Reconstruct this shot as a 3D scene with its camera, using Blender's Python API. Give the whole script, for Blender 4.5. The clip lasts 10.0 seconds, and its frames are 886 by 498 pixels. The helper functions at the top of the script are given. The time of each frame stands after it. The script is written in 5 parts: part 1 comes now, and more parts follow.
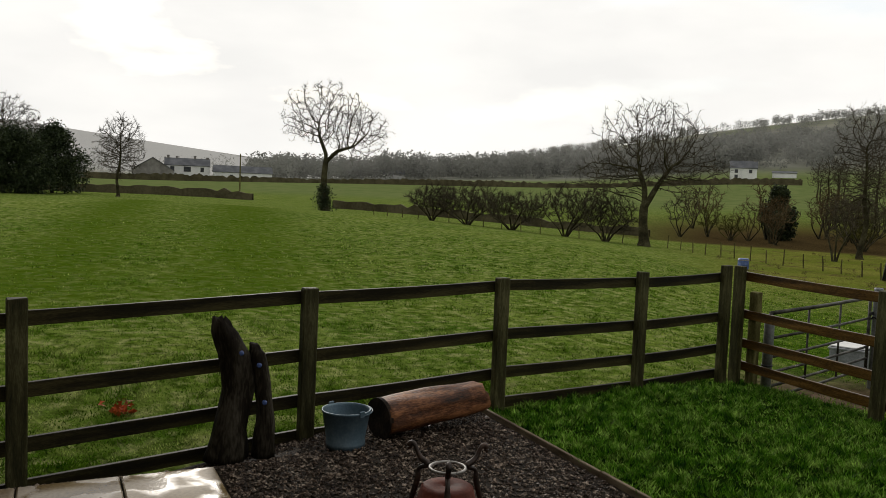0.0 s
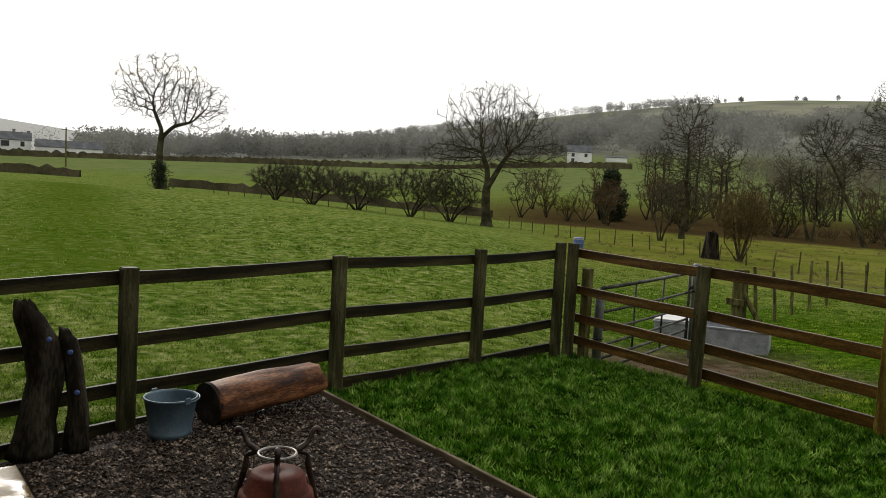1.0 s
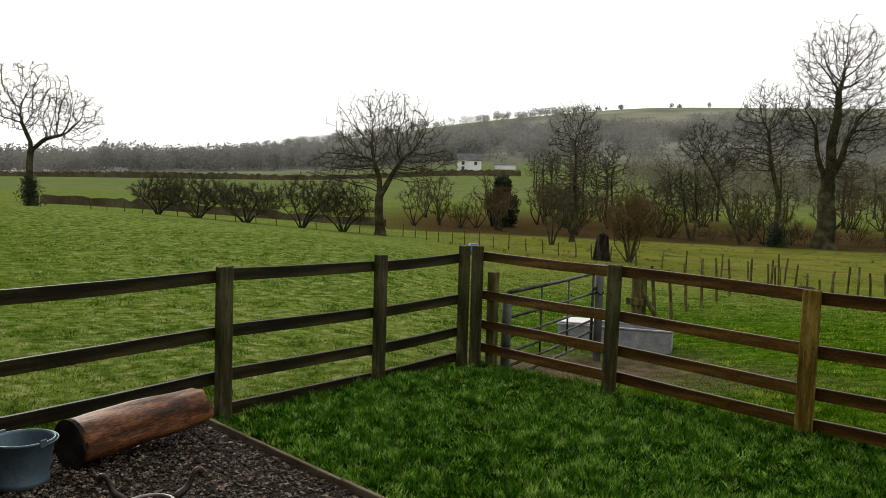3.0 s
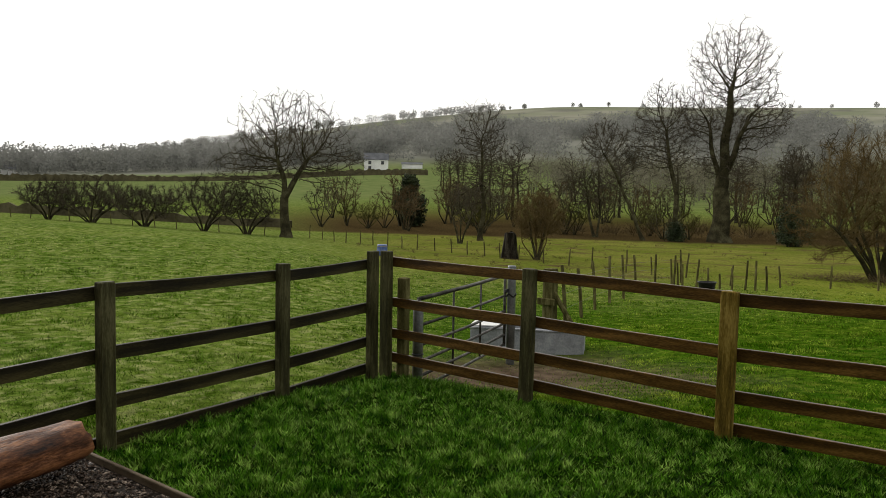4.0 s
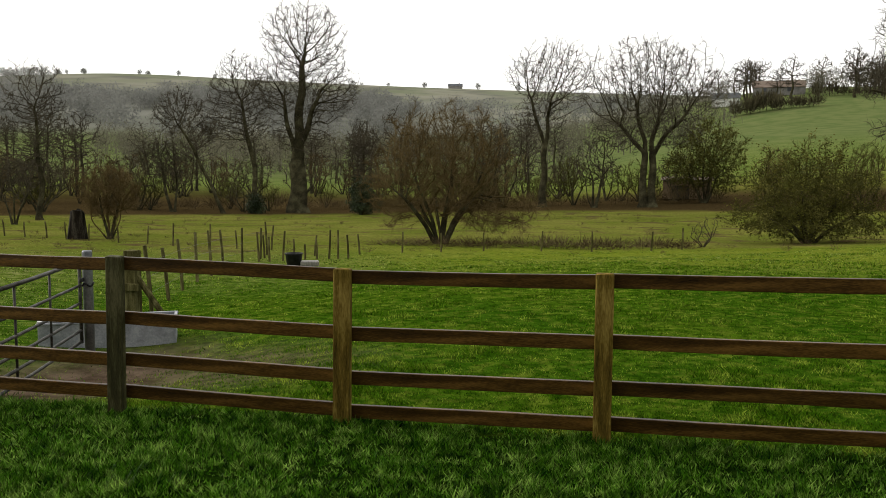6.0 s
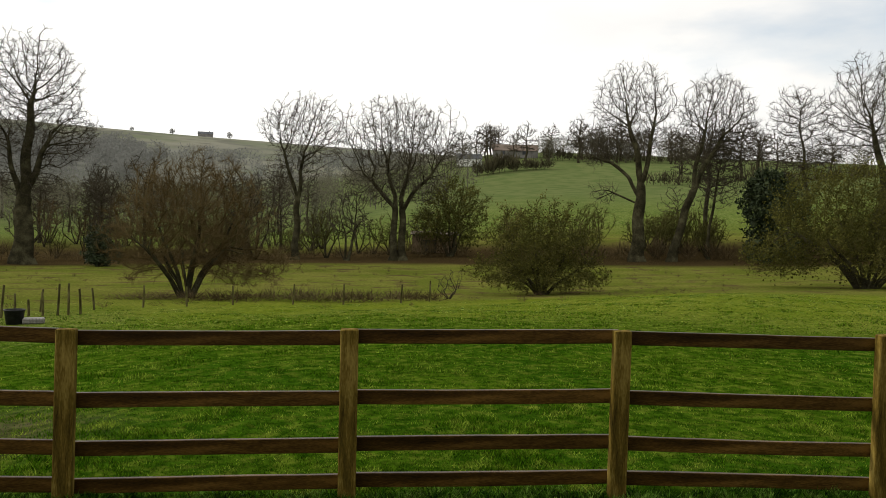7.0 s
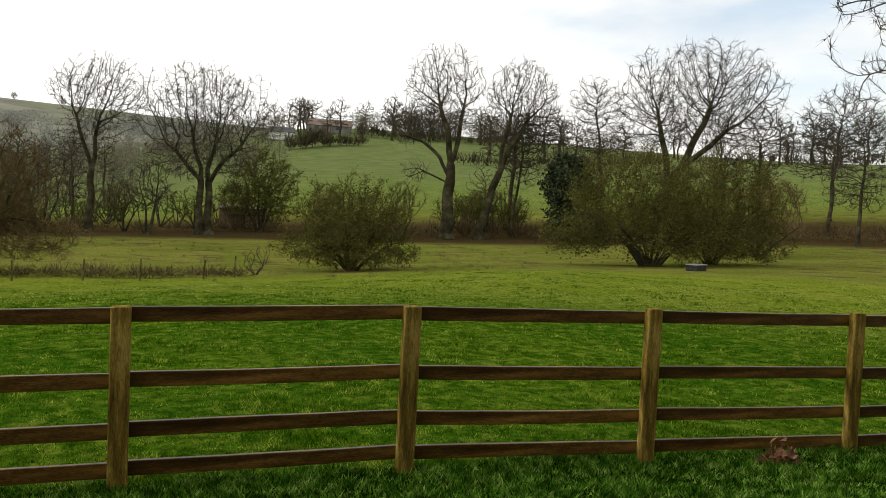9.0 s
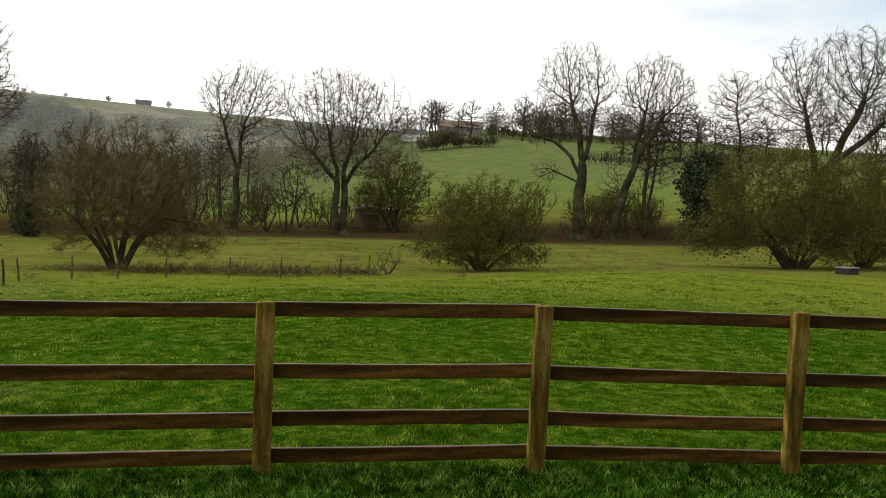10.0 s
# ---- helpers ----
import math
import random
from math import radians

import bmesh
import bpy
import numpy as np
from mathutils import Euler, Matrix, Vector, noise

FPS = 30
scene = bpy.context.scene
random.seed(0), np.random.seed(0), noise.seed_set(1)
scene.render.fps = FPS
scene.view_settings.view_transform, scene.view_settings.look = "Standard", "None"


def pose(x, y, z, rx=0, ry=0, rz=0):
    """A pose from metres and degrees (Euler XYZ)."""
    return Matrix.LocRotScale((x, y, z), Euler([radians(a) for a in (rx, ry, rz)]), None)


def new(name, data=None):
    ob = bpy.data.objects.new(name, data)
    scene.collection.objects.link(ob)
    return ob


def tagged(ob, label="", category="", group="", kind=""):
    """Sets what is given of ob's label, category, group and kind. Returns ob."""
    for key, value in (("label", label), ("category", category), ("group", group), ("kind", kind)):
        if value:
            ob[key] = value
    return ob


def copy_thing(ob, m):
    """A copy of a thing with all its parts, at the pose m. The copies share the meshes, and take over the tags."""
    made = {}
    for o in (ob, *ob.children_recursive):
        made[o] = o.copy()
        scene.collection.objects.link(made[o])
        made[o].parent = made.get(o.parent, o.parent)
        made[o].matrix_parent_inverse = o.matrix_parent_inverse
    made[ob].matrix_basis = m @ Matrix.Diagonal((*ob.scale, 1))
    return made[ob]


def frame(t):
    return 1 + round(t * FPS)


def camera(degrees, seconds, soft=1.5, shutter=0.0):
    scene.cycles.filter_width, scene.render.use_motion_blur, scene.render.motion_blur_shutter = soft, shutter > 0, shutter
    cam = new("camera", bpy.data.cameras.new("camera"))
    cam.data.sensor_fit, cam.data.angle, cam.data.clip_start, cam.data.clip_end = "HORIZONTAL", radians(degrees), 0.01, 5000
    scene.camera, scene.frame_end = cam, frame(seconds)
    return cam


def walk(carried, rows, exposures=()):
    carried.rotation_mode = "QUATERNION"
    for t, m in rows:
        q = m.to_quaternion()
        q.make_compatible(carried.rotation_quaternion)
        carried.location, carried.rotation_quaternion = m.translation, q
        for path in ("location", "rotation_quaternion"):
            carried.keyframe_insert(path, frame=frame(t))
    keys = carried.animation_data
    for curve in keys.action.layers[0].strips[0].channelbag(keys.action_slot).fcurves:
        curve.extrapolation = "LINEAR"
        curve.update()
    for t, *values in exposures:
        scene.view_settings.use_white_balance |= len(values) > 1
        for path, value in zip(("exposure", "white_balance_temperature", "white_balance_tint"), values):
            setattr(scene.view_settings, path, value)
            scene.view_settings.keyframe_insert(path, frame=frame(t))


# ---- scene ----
cam = camera(57.0, 10.0, soft=0.6)
# seconds, x, y, z, yaw, pitch, roll
PATH = [
    (0.0, 1.293, -1.276, 1.961, 64.828, -3.934, -2.275),
    (0.5, 1.264, -1.205, 1.944, 55.979, -3.397, -2.952),
    (1.0, 1.195, -1.125, 1.923, 54.107, -4.813, -2.937),
    (1.5, 1.107, -1.079, 1.905, 54.072, -4.571, -3.717),
    (2.0, 0.962, -1.019, 1.906, 48.934, -6.642, -2.874),
    (2.5, 0.8, -0.913, 1.881, 52.437, -4.152, -0.752),
    (3.0, 0.694, -0.798, 1.83, 46.52, -3.83, -1.669),
    (3.2, 0.68, -0.782, 1.865, 44.343, -3.426, 0.344),
    (4.5, 0.183, -0.299, 1.852, 35.91, -4.152, -2.335),
    (5.0, 0.053, -0.196, 1.833, 27.498, -5.191, 0.505),
    (5.2, -0.001, -0.127, 1.838, 25.479, -6.708, -0.307),
    (6.3, -0.059, 0.02, 1.886, 4.802, -4.372, -0.149),
    (6.5, -0.049, 0.026, 1.895, 1.235, -3.421, -0.578),
    (7.0, -0.0, 0.0, 1.897, -6.119, -1.381, -1.455),
    (7.5, 0.072, 0.052, 1.896, -13.086, -1.171, -1.954),
    (8.0, 0.128, 0.029, 1.886, -18.448, -1.905, -1.789),
    (8.5, 0.167, 0.075, 1.89, -20.565, -2.816, -2.447),
    (9.0, 0.185, 0.101, 1.883, -19.16, -2.568, -2.636),
    (9.5, 0.195, 0.103, 1.879, -16.611, -2.949, -2.86),
    (10.0, 0.168, 0.09, 1.873, -10.045, -2.936, -2.469),
]
EXPOSURES = [(0.0, -0.17), (0.5, -0.13), (1.0, 0.12), (1.5, 0.12), (2.0, 0.32), (3.0, 0.27), (4.5, 0.25), (5.2, 0.27), (6.5, 0.29), (7.0, 0.08), (7.5, 0.13), (8.0, 0.22), (9.0, 0.31), (10.0, 0.31)]
walk(cam, [(t, pose(x, y, z, 90 + p, r, w)) for t, x, y, z, w, p, r in PATH], EXPOSURES)

# ---------------------------------------------------------------- sky and sun
SUN_AZ, SUN_EL = 78.0, 24.0
world = bpy.data.worlds.new("sky")
scene.world = world
world.use_nodes = True
wn, wl = world.node_tree.nodes, world.node_tree.links
wn.clear()
sky = wn.new("ShaderNodeTexSky")
sky.sky_type, sky.sun_disc = "NISHITA", False
sky.sun_elevation, sky.sun_rotation = radians(SUN_EL), radians(-SUN_AZ)
tc = wn.new("ShaderNodeTexCoord")
mp = wn.new("ShaderNodeMapping")
mp.inputs["Scale"].default_value = (1.0, 1.0, 3.2)
cloud = wn.new("ShaderNodeTexNoise")
cloud.inputs["Scale"].default_value, cloud.inputs["Detail"].default_value = 2.1, 7.0
ramp = wn.new("ShaderNodeValToRGB")
ramp.color_ramp.elements[0].color = (0.38, 0.38, 0.38, 1)
ramp.color_ramp.elements[0].position, ramp.color_ramp.elements[1].position = 0.30, 0.46
tone = wn.new("ShaderNodeValToRGB")
tone.color_ramp.elements[0].position, tone.color_ramp.elements[1].position = 0.35, 0.62
tone.color_ramp.elements[0].color = (0.88, 0.868, 0.84, 1)
tone.color_ramp.elements[1].color = (1.0, 0.98, 0.94, 1)
cloud2 = wn.new("ShaderNodeTexNoise")
cloud2.inputs["Scale"].default_value, cloud2.inputs["Detail"].default_value = 3.4, 6.0
dim = wn.new("ShaderNodeMix")
dim.data_type, dim.blend_type = "RGBA", "MULTIPLY"
dim.inputs[0].default_value = 1.0
dim.inputs[7].default_value = (0.16, 0.16, 0.155, 1)
mixc = wn.new("ShaderNodeMix")
mixc.data_type = "RGBA"
bright = wn.new("ShaderNodeVectorMath")
bright.operation = "SCALE"
bg = wn.new("ShaderNodeBackground")
bg.inputs["Strength"].default_value = 1.0
wo = wn.new("ShaderNodeOutputWorld")
toward = wn.new("ShaderNodeVectorMath")
toward.operation = "DOT_PRODUCT"
toward.inputs[1].default_value = (-math.sin(radians(SUN_AZ)) * math.cos(radians(SUN_EL)), math.cos(radians(SUN_AZ)) * math.cos(radians(SUN_EL)), math.sin(radians(SUN_EL)))
glow = wn.new("ShaderNodeMapRange")
glow.interpolation_type = "SMOOTHSTEP"
glow.inputs["From Min"].default_value, glow.inputs["From Max"].default_value = -1.1, 0.5
glow.inputs["To Min"].default_value, glow.inputs["To Max"].default_value = 0.70, 1.18
wl.new(tc.outputs["Generated"], toward.inputs[0])
wl.new(toward.outputs["Value"], glow.inputs["Value"])
wl.new(glow.outputs[0], bright.inputs["Scale"])
wl.new(tc.outputs["Generated"], mp.inputs["Vector"])
wl.new(mp.outputs[0], cloud.inputs["Vector"])
wl.new(mp.outputs[0], cloud2.inputs["Vector"])
wl.new(cloud.outputs["Fac"], ramp.inputs["Fac"])
wl.new(cloud2.outputs["Fac"], tone.inputs["Fac"])
wl.new(sky.outputs["Color"], dim.inputs[6])
wl.new(tone.outputs["Color"], bright.inputs[0])
wl.new(ramp.outputs["Color"], mixc.inputs[0])
wl.new(dim.outputs[2], mixc.inputs[6])
wl.new(bright.outputs[0], mixc.inputs[7])
wl.new(mixc.outputs[2], bg.inputs["Color"])
wl.new(bg.outputs[0], wo.inputs["Surface"])

lamp = bpy.data.lights.new("sun", "SUN")
lamp.energy, lamp.angle, lamp.color = 1.4, radians(10), (1.0, 0.94, 0.85)
sun = new("sun", lamp)
sun.rotation_euler = (radians(90 - SUN_EL), 0, radians(SUN_AZ + 180))


# ---------------------------------------------------------------- materials
def material(name, colours, scale=6.0, rough=0.8, fine=60.0, bump=0.3, metal=0.0, stretch=(1, 1, 1), island=0.0, spec=0.12, rand=0.0, local=True):
    """Noise at two scales between three colours, with a fine relief. island, rand: brightness spread between loose pieces and between objects."""
    m = bpy.data.materials.new(name)
    m.use_nodes = True
    n, l = m.node_tree.nodes, m.node_tree.links
    b = n["Principled BSDF"]
    b.inputs["Roughness"].default_value, b.inputs["Metallic"].default_value = rough, metal
    b.inputs["Specular IOR Level"].default_value = spec
    c = n.new("ShaderNodeTexCoord")
    p = n.new("ShaderNodeMapping")
    p.inputs["Scale"].default_value = stretch
    l.new(c.outputs["Object"], p.inputs["Vector"])
    if not local:
        g = n.new("ShaderNodeNewGeometry")
        l.new(g.outputs["Position"], p.inputs["Vector"])
    t1, t2 = n.new("ShaderNodeTexNoise"), n.new("ShaderNodeTexNoise")
    t1.inputs["Scale"].default_value, t1.inputs["Detail"].default_value = scale, 5
    t2.inputs["Scale"].default_value, t2.inputs["Detail"].default_value = fine, 3
    l.new(p.outputs[0], t1.inputs["Vector"]), l.new(p.outputs[0], t2.inputs["Vector"])
    mx = n.new("ShaderNodeMath")
    mx.operation = "MULTIPLY_ADD"
    mx.inputs[1].default_value = 0.45
    l.new(t2.outputs["Fac"], mx.inputs[0])
    half = n.new("ShaderNodeMath")
    half.operation = "MULTIPLY_ADD"
    half.inputs[1].default_value, half.inputs[2].default_value = 1.0, -0.22
    l.new(t1.outputs["Fac"], half.inputs[0]), l.new(half.outputs[0], mx.inputs[2])
    r = n.new("ShaderNodeValToRGB")
    e = r.color_ramp.elements
    e[0].position, e[0].color = 0.30, (*colours[0], 1)
    e[1].position, e[1].color = 0.70, (*colours[2], 1)
    mid = e.new(0.5)
    mid.color = (*colours[1], 1)
    l.new(mx.outputs[0], r.inputs["Fac"])
    out = r.outputs["Color"]
    if island or rand:
        h = n.new("ShaderNodeHueSaturation")
        mr = n.new("ShaderNodeMapRange")
        k = island or rand
        mr.inputs["To Min"].default_value, mr.inputs["To Max"].default_value = 1 - k, 1 + k
        if island:
            g2 = n.new("ShaderNodeNewGeometry")
            l.new(g2.outputs["Random Per Island"], mr.inputs["Value"])
        else:
            g2 = n.new("ShaderNodeObjectInfo")
            l.new(g2.outputs["Random"], mr.inputs["Value"])
        l.new(mr.outputs[0], h.inputs["Value"]), l.new(out, h.inputs["Color"])
        out = h.outputs["Color"]
    l.new(out, b.inputs["Base Color"])
    if bump:
        bp = n.new("ShaderNodeBump")
        bp.inputs["Strength"].default_value, bp.inputs["Distance"].default_value = bump, 0.01
        l.new(mx.outputs[0], bp.inputs["Height"]), l.new(bp.outputs[0], b.inputs["Normal"])
    return m


def grey(v, tint=(1, 1, 1)):
    return tuple(v * k for k in tint)


M_BARK = material("bark", [(0.018, 0.016, 0.009), (0.040, 0.036, 0.019), (0.085, 0.079, 0.042)], 1.5, 0.9, 14, 0.6, spec=0.03)
M_TWIG = material("twigs", [(0.036, 0.030, 0.020), (0.056, 0.047, 0.031), (0.082, 0.070, 0.046)], 0.5, 0.9, 4, 0, spec=0.03)
M_TWIG_OLIVE = material("olive_twigs", [(0.038, 0.038, 0.009), (0.066, 0.064, 0.017), (0.105, 0.098, 0.03)], 0.8, 0.9, 5, 0, spec=0.03)
M_TWIG_RED = material("russet_twigs", [(0.065, 0.045, 0.018), (0.105, 0.074, 0.031), (0.15, 0.11, 0.052)], 0.8, 0.9, 5, 0, spec=0.03)
M_LEAF = material("dark_leaves", [(0.014, 0.021, 0.008), (0.025, 0.036, 0.014), (0.048, 0.06, 0.024)], 1.2, 0.6, 8, 0, island=0.35)
M_LEAF_OLIVE = material("olive_leaves", [(0.045, 0.046, 0.009), (0.085, 0.083, 0.017), (0.14, 0.13, 0.034)], 1.0, 0.7, 6, 0, island=0.4, spec=0.05)
# far wood is painted pale grey in place of distance haze
M_FAR_HAZED = material("far_wood", [(0.175, 0.178, 0.158), (0.205, 0.208, 0.19), (0.235, 0.235, 0.215)], 0.02, 0.95, 0.2, 0, island=0.12, local=False, spec=0.0)
# brown hill trees, their colour lightened as if through haze
M_HILLWOOD_HAZED = material("hill_wood", [(0.09, 0.085, 0.058), (0.12, 0.113, 0.08), (0.155, 0.145, 0.105)], 0.02, 0.95, 0.2, 0, island=0.3, local=False, spec=0.03)
M_HEDGE = material("hedge", [(0.044, 0.039, 0.021), (0.070, 0.062, 0.034), (0.10, 0.088, 0.05)], 0.4, 0.95, 4, 0, island=0.35, spec=0.03)
M_SCRUB = material("scrub", [(0.055, 0.038, 0.018), (0.088, 0.064, 0.031), (0.13, 0.10, 0.05)], 0.4, 0.95, 4, 0, island=0.35, spec=0.03)
M_POST = material("weathered_post", [(0.040, 0.028, 0.006), (0.15, 0.10, 0.018), (0.33, 0.24, 0.06)], 3.0, 0.7, 40, 0.4, stretch=(5, 5, 0.7), rand=0.18, spec=0.03)
M_RAIL = material("treated_rail", [(0.009, 0.005, 0.0015), (0.064, 0.032, 0.0065), (0.19, 0.102, 0.023)], 1.6, 0.35, 30, 0.35, stretch=(1, 5, 8), rand=0.25, spec=0.16)
# olive weathered wood, its colour darkened further for the backlit faces
M_RAIL_OLD_SHADED = material("shaded_weathered_rail", [(0.005, 0.004, 0.0015), (0.015, 0.012, 0.0035), (0.048, 0.041, 0.014)], 1.6, 0.6, 30, 0.35, stretch=(1, 5, 8), rand=0.25, spec=0.12)
M_POST_OLD_SHADED = material("shaded_green_post", [(0.014, 0.013, 0.005), (0.045, 0.042, 0.016), (0.105, 0.098, 0.045)], 3.0, 0.6, 40, 0.4, stretch=(5, 5, 0.7), rand=0.2, spec=0.1)
M_OLDPOST = material("old_grey_post", [(0.035, 0.031, 0.010), (0.08, 0.072, 0.026), (0.16, 0.145, 0.065)], 4.0, 0.85, 40, 0.4, stretch=(4, 4, 0.8), rand=0.25, spec=0.03)
M_STUMP = material("dead_wood", [(0.004, 0.003, 0.002), (0.014, 0.011, 0.007), (0.055, 0.048, 0.034)], 3.0, 0.7, 30, 0.8, stretch=(2, 2, 0.5), spec=0.05)
M_LOG = material("debarked_log", [(0.014, 0.006, 0.003), (0.085, 0.031, 0.011), (0.25, 0.105, 0.042)], 2.6, 0.55, 20, 1.0, stretch=(4, 4, 1.3), spec=0.2)
M_LOGEND = material("log_end", [(0.006, 0.0045, 0.003), (0.014, 0.010, 0.007), (0.035, 0.025, 0.017)], 6, 0.9, 50, 0.6)
M_ZINC = material("blue_grey_bucket", [(0.06, 0.095, 0.12), (0.085, 0.13, 0.16), (0.13, 0.18, 0.21)], 5, 0.45, 60, 0.1, metal=0.35, spec=0.3)
M_GALV = material("galvanised_steel", [(0.12, 0.128, 0.135), (0.18, 0.187, 0.195), (0.26, 0.265, 0.275)], 5, 0.45, 40, 0.1, metal=0.6, spec=0.3)
M_TROUGH = material("pale_galvanised_trough", [(0.20, 0.21, 0.225), (0.28, 0.29, 0.31), (0.38, 0.39, 0.41)], 5, 0.5, 40, 0.1, metal=0.15, spec=0.3)
M_IRON = material("rusty_cast_iron", [(0.012, 0.008, 0.006), (0.03, 0.017, 0.011), (0.065, 0.036, 0.022)], 14, 0.5, 90, 0.4, metal=0.4, spec=0.5)
M_PALE = material("worn_pale_iron", [(0.14, 0.13, 0.115), (0.23, 0.215, 0.195), (0.33, 0.31, 0.29)], 20, 0.4, 90, 0.2, metal=0.4, spec=0.5)
M_TERRA = material("terracotta", [(0.05, 0.011, 0.006), (0.08, 0.019, 0.010), (0.13, 0.036, 0.02)], 7, 0.6, 60, 0.35, spec=0.12)
M_SLAB = material("wet_sandstone", [(0.07, 0.046, 0.018), (0.13, 0.09, 0.04), (0.20, 0.15, 0.075)], 2.2, 0.45, 40, 0.12, rand=0.2, spec=0.35)
film_t, film_r = M_SLAB.node_tree.nodes.new("ShaderNodeTexNoise"), M_SLAB.node_tree.nodes.new("ShaderNodeMapRange")
film_g = M_SLAB.node_tree.nodes.new("ShaderNodeNewGeometry")
film_t.inputs["Scale"].default_value, film_t.inputs["Detail"].default_value = 2.6, 4
film_r.inputs["From Min"].default_value, film_r.inputs["From Max"].default_value = 0.44, 0.56
film_r.inputs["To Min"].default_value, film_r.inputs["To Max"].default_value = 0.10, 0.55
M_SLAB.node_tree.links.new(film_g.outputs["Position"], film_t.inputs["Vector"])
M_SLAB.node_tree.links.new(film_t.outputs["Fac"], film_r.inputs["Value"])
M_SLAB.node_tree.links.new(film_r.outputs[0], M_SLAB.node_tree.nodes["Principled BSDF"].inputs["Roughness"])
M_EDGE = material("timber_edging", [(0.07, 0.05, 0.03), (0.12, 0.09, 0.055), (0.18, 0.14, 0.09)], 4, 0.7, 40, 0.4, stretch=(1, 6, 6))
M_GRAVEL = material("gravel_bed", [(0.005, 0.0035, 0.002), (0.012, 0.0085, 0.005), (0.03, 0.022, 0.014)], 30, 0.7, 120, 0.8, spec=0.04)
M_STONE = material("gravel_stone", [(0.012, 0.007, 0.0045), (0.050, 0.033, 0.022), (0.27, 0.215, 0.165)], 20, 0.45, 90, 0.2, island=0.6, spec=0.12)
M_GATE = material("dull_gate_steel", [(0.022, 0.021, 0.017), (0.05, 0.048, 0.04), (0.11, 0.105, 0.09)], 6, 0.5, 50, 0.2, metal=0.4)
M_WHITE = material("white_render", [(0.55, 0.55, 0.54), (0.66, 0.66, 0.64), (0.74, 0.74, 0.72)], 0.3, 0.9, 3, 0.1)
M_STONEWALL = material("grey_stone_wall", [(0.14, 0.13, 0.12), (0.20, 0.19, 0.175), (0.27, 0.26, 0.24)], 0.6, 0.9, 5, 0.3)
M_SLATE = material("slate_roof", [(0.06, 0.063, 0.07), (0.09, 0.094, 0.10), (0.135, 0.137, 0.145)], 0.4, 0.7, 4, 0.2)
M_BROWNROOF = material("brown_roof", [(0.12, 0.09, 0.07), (0.17, 0.13, 0.10), (0.22, 0.175, 0.14)], 0.4, 0.8, 4, 0.2)
M_DARKGLASS = material("dark_window", [(0.02, 0.022, 0.025), (0.03, 0.033, 0.036), (0.05, 0.052, 0.055)], 1, 0.15, 8, 0, spec=0.5)
M_TAN = material("tan_boards", [(0.20, 0.14, 0.08), (0.28, 0.20, 0.12), (0.36, 0.27, 0.17)], 0.8, 0.85, 8, 0.2)
M_BLUE = material("blue_plastic", [(0.03, 0.06, 0.16), (0.05, 0.09, 0.24), (0.08, 0.13, 0.32)], 8, 0.4, 60, 0.1, spec=0.5)
M_BLACK = material("black_rubber", [(0.012, 0.012, 0.012), (0.02, 0.02, 0.02), (0.035, 0.035, 0.035)], 8, 0.5, 50, 0.1)
M_DEADLEAF = material("dead_leaves", [(0.10, 0.04, 0.02), (0.19, 0.085, 0.045), (0.30, 0.18, 0.11)], 9, 0.7, 60, 0.2, island=0.4)
M_REDLEAF = material("orange_red_leaves", [(0.20, 0.03, 0.008), (0.34, 0.06, 0.015), (0.45, 0.11, 0.03)], 9, 0.6, 60, 0.1, island=0.3)
# blade colours run from painted shade to pale highlights on the tips
M_BLADE = material("grass_blades", [(0.018, 0.060, 0.0008), (0.075, 0.142, 0.010), (0.29, 0.34, 0.10)], 3.2, 0.55, 13.0, 0, island=0.8, local=False, spec=0.0)
M_BLADE_LUSH = material("lush_blades", [(0.016, 0.058, 0.0006), (0.056, 0.125, 0.004), (0.26, 0.33, 0.04)], 3.2, 0.5, 13.0, 0, island=0.8, local=False, spec=0.0)
M_BLADE_LAWN = material("lawn_blades", [(0.006, 0.038, 0.001), (0.052, 0.140, 0.006), (0.24, 0.37, 0.07)], 9.0, 0.4, 40.0, 0, island=0.9, local=False, spec=0.04)


def let_light_through(m, share):
    """Mixes a translucent share into a leaf's surface, in its own colour."""
    n, l = m.node_tree.nodes, m.node_tree.links
    b, out = n["Principled BSDF"], n["Material Output"]
    tr, mx = n.new("ShaderNodeBsdfTranslucent"), n.new("ShaderNodeMixShader")
    mx.inputs[0].default_value = share
    l.new(b.inputs["Base Color"].links[0].from_socket, tr.inputs["Color"])
    l.new(b.outputs[0], mx.inputs[1]), l.new(tr.outputs[0], mx.inputs[2]), l.new(mx.outputs[0], out.inputs["Surface"])


for leafy in (M_BLADE, M_BLADE_LUSH, M_BLADE_LAWN, M_LEAF_OLIVE):
    let_light_through(leafy, 0.45)
# evens out the bright and dark sides of the woods' slivers
for woody in (M_FAR_HAZED, M_HILLWOOD_HAZED):
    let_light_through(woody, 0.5)


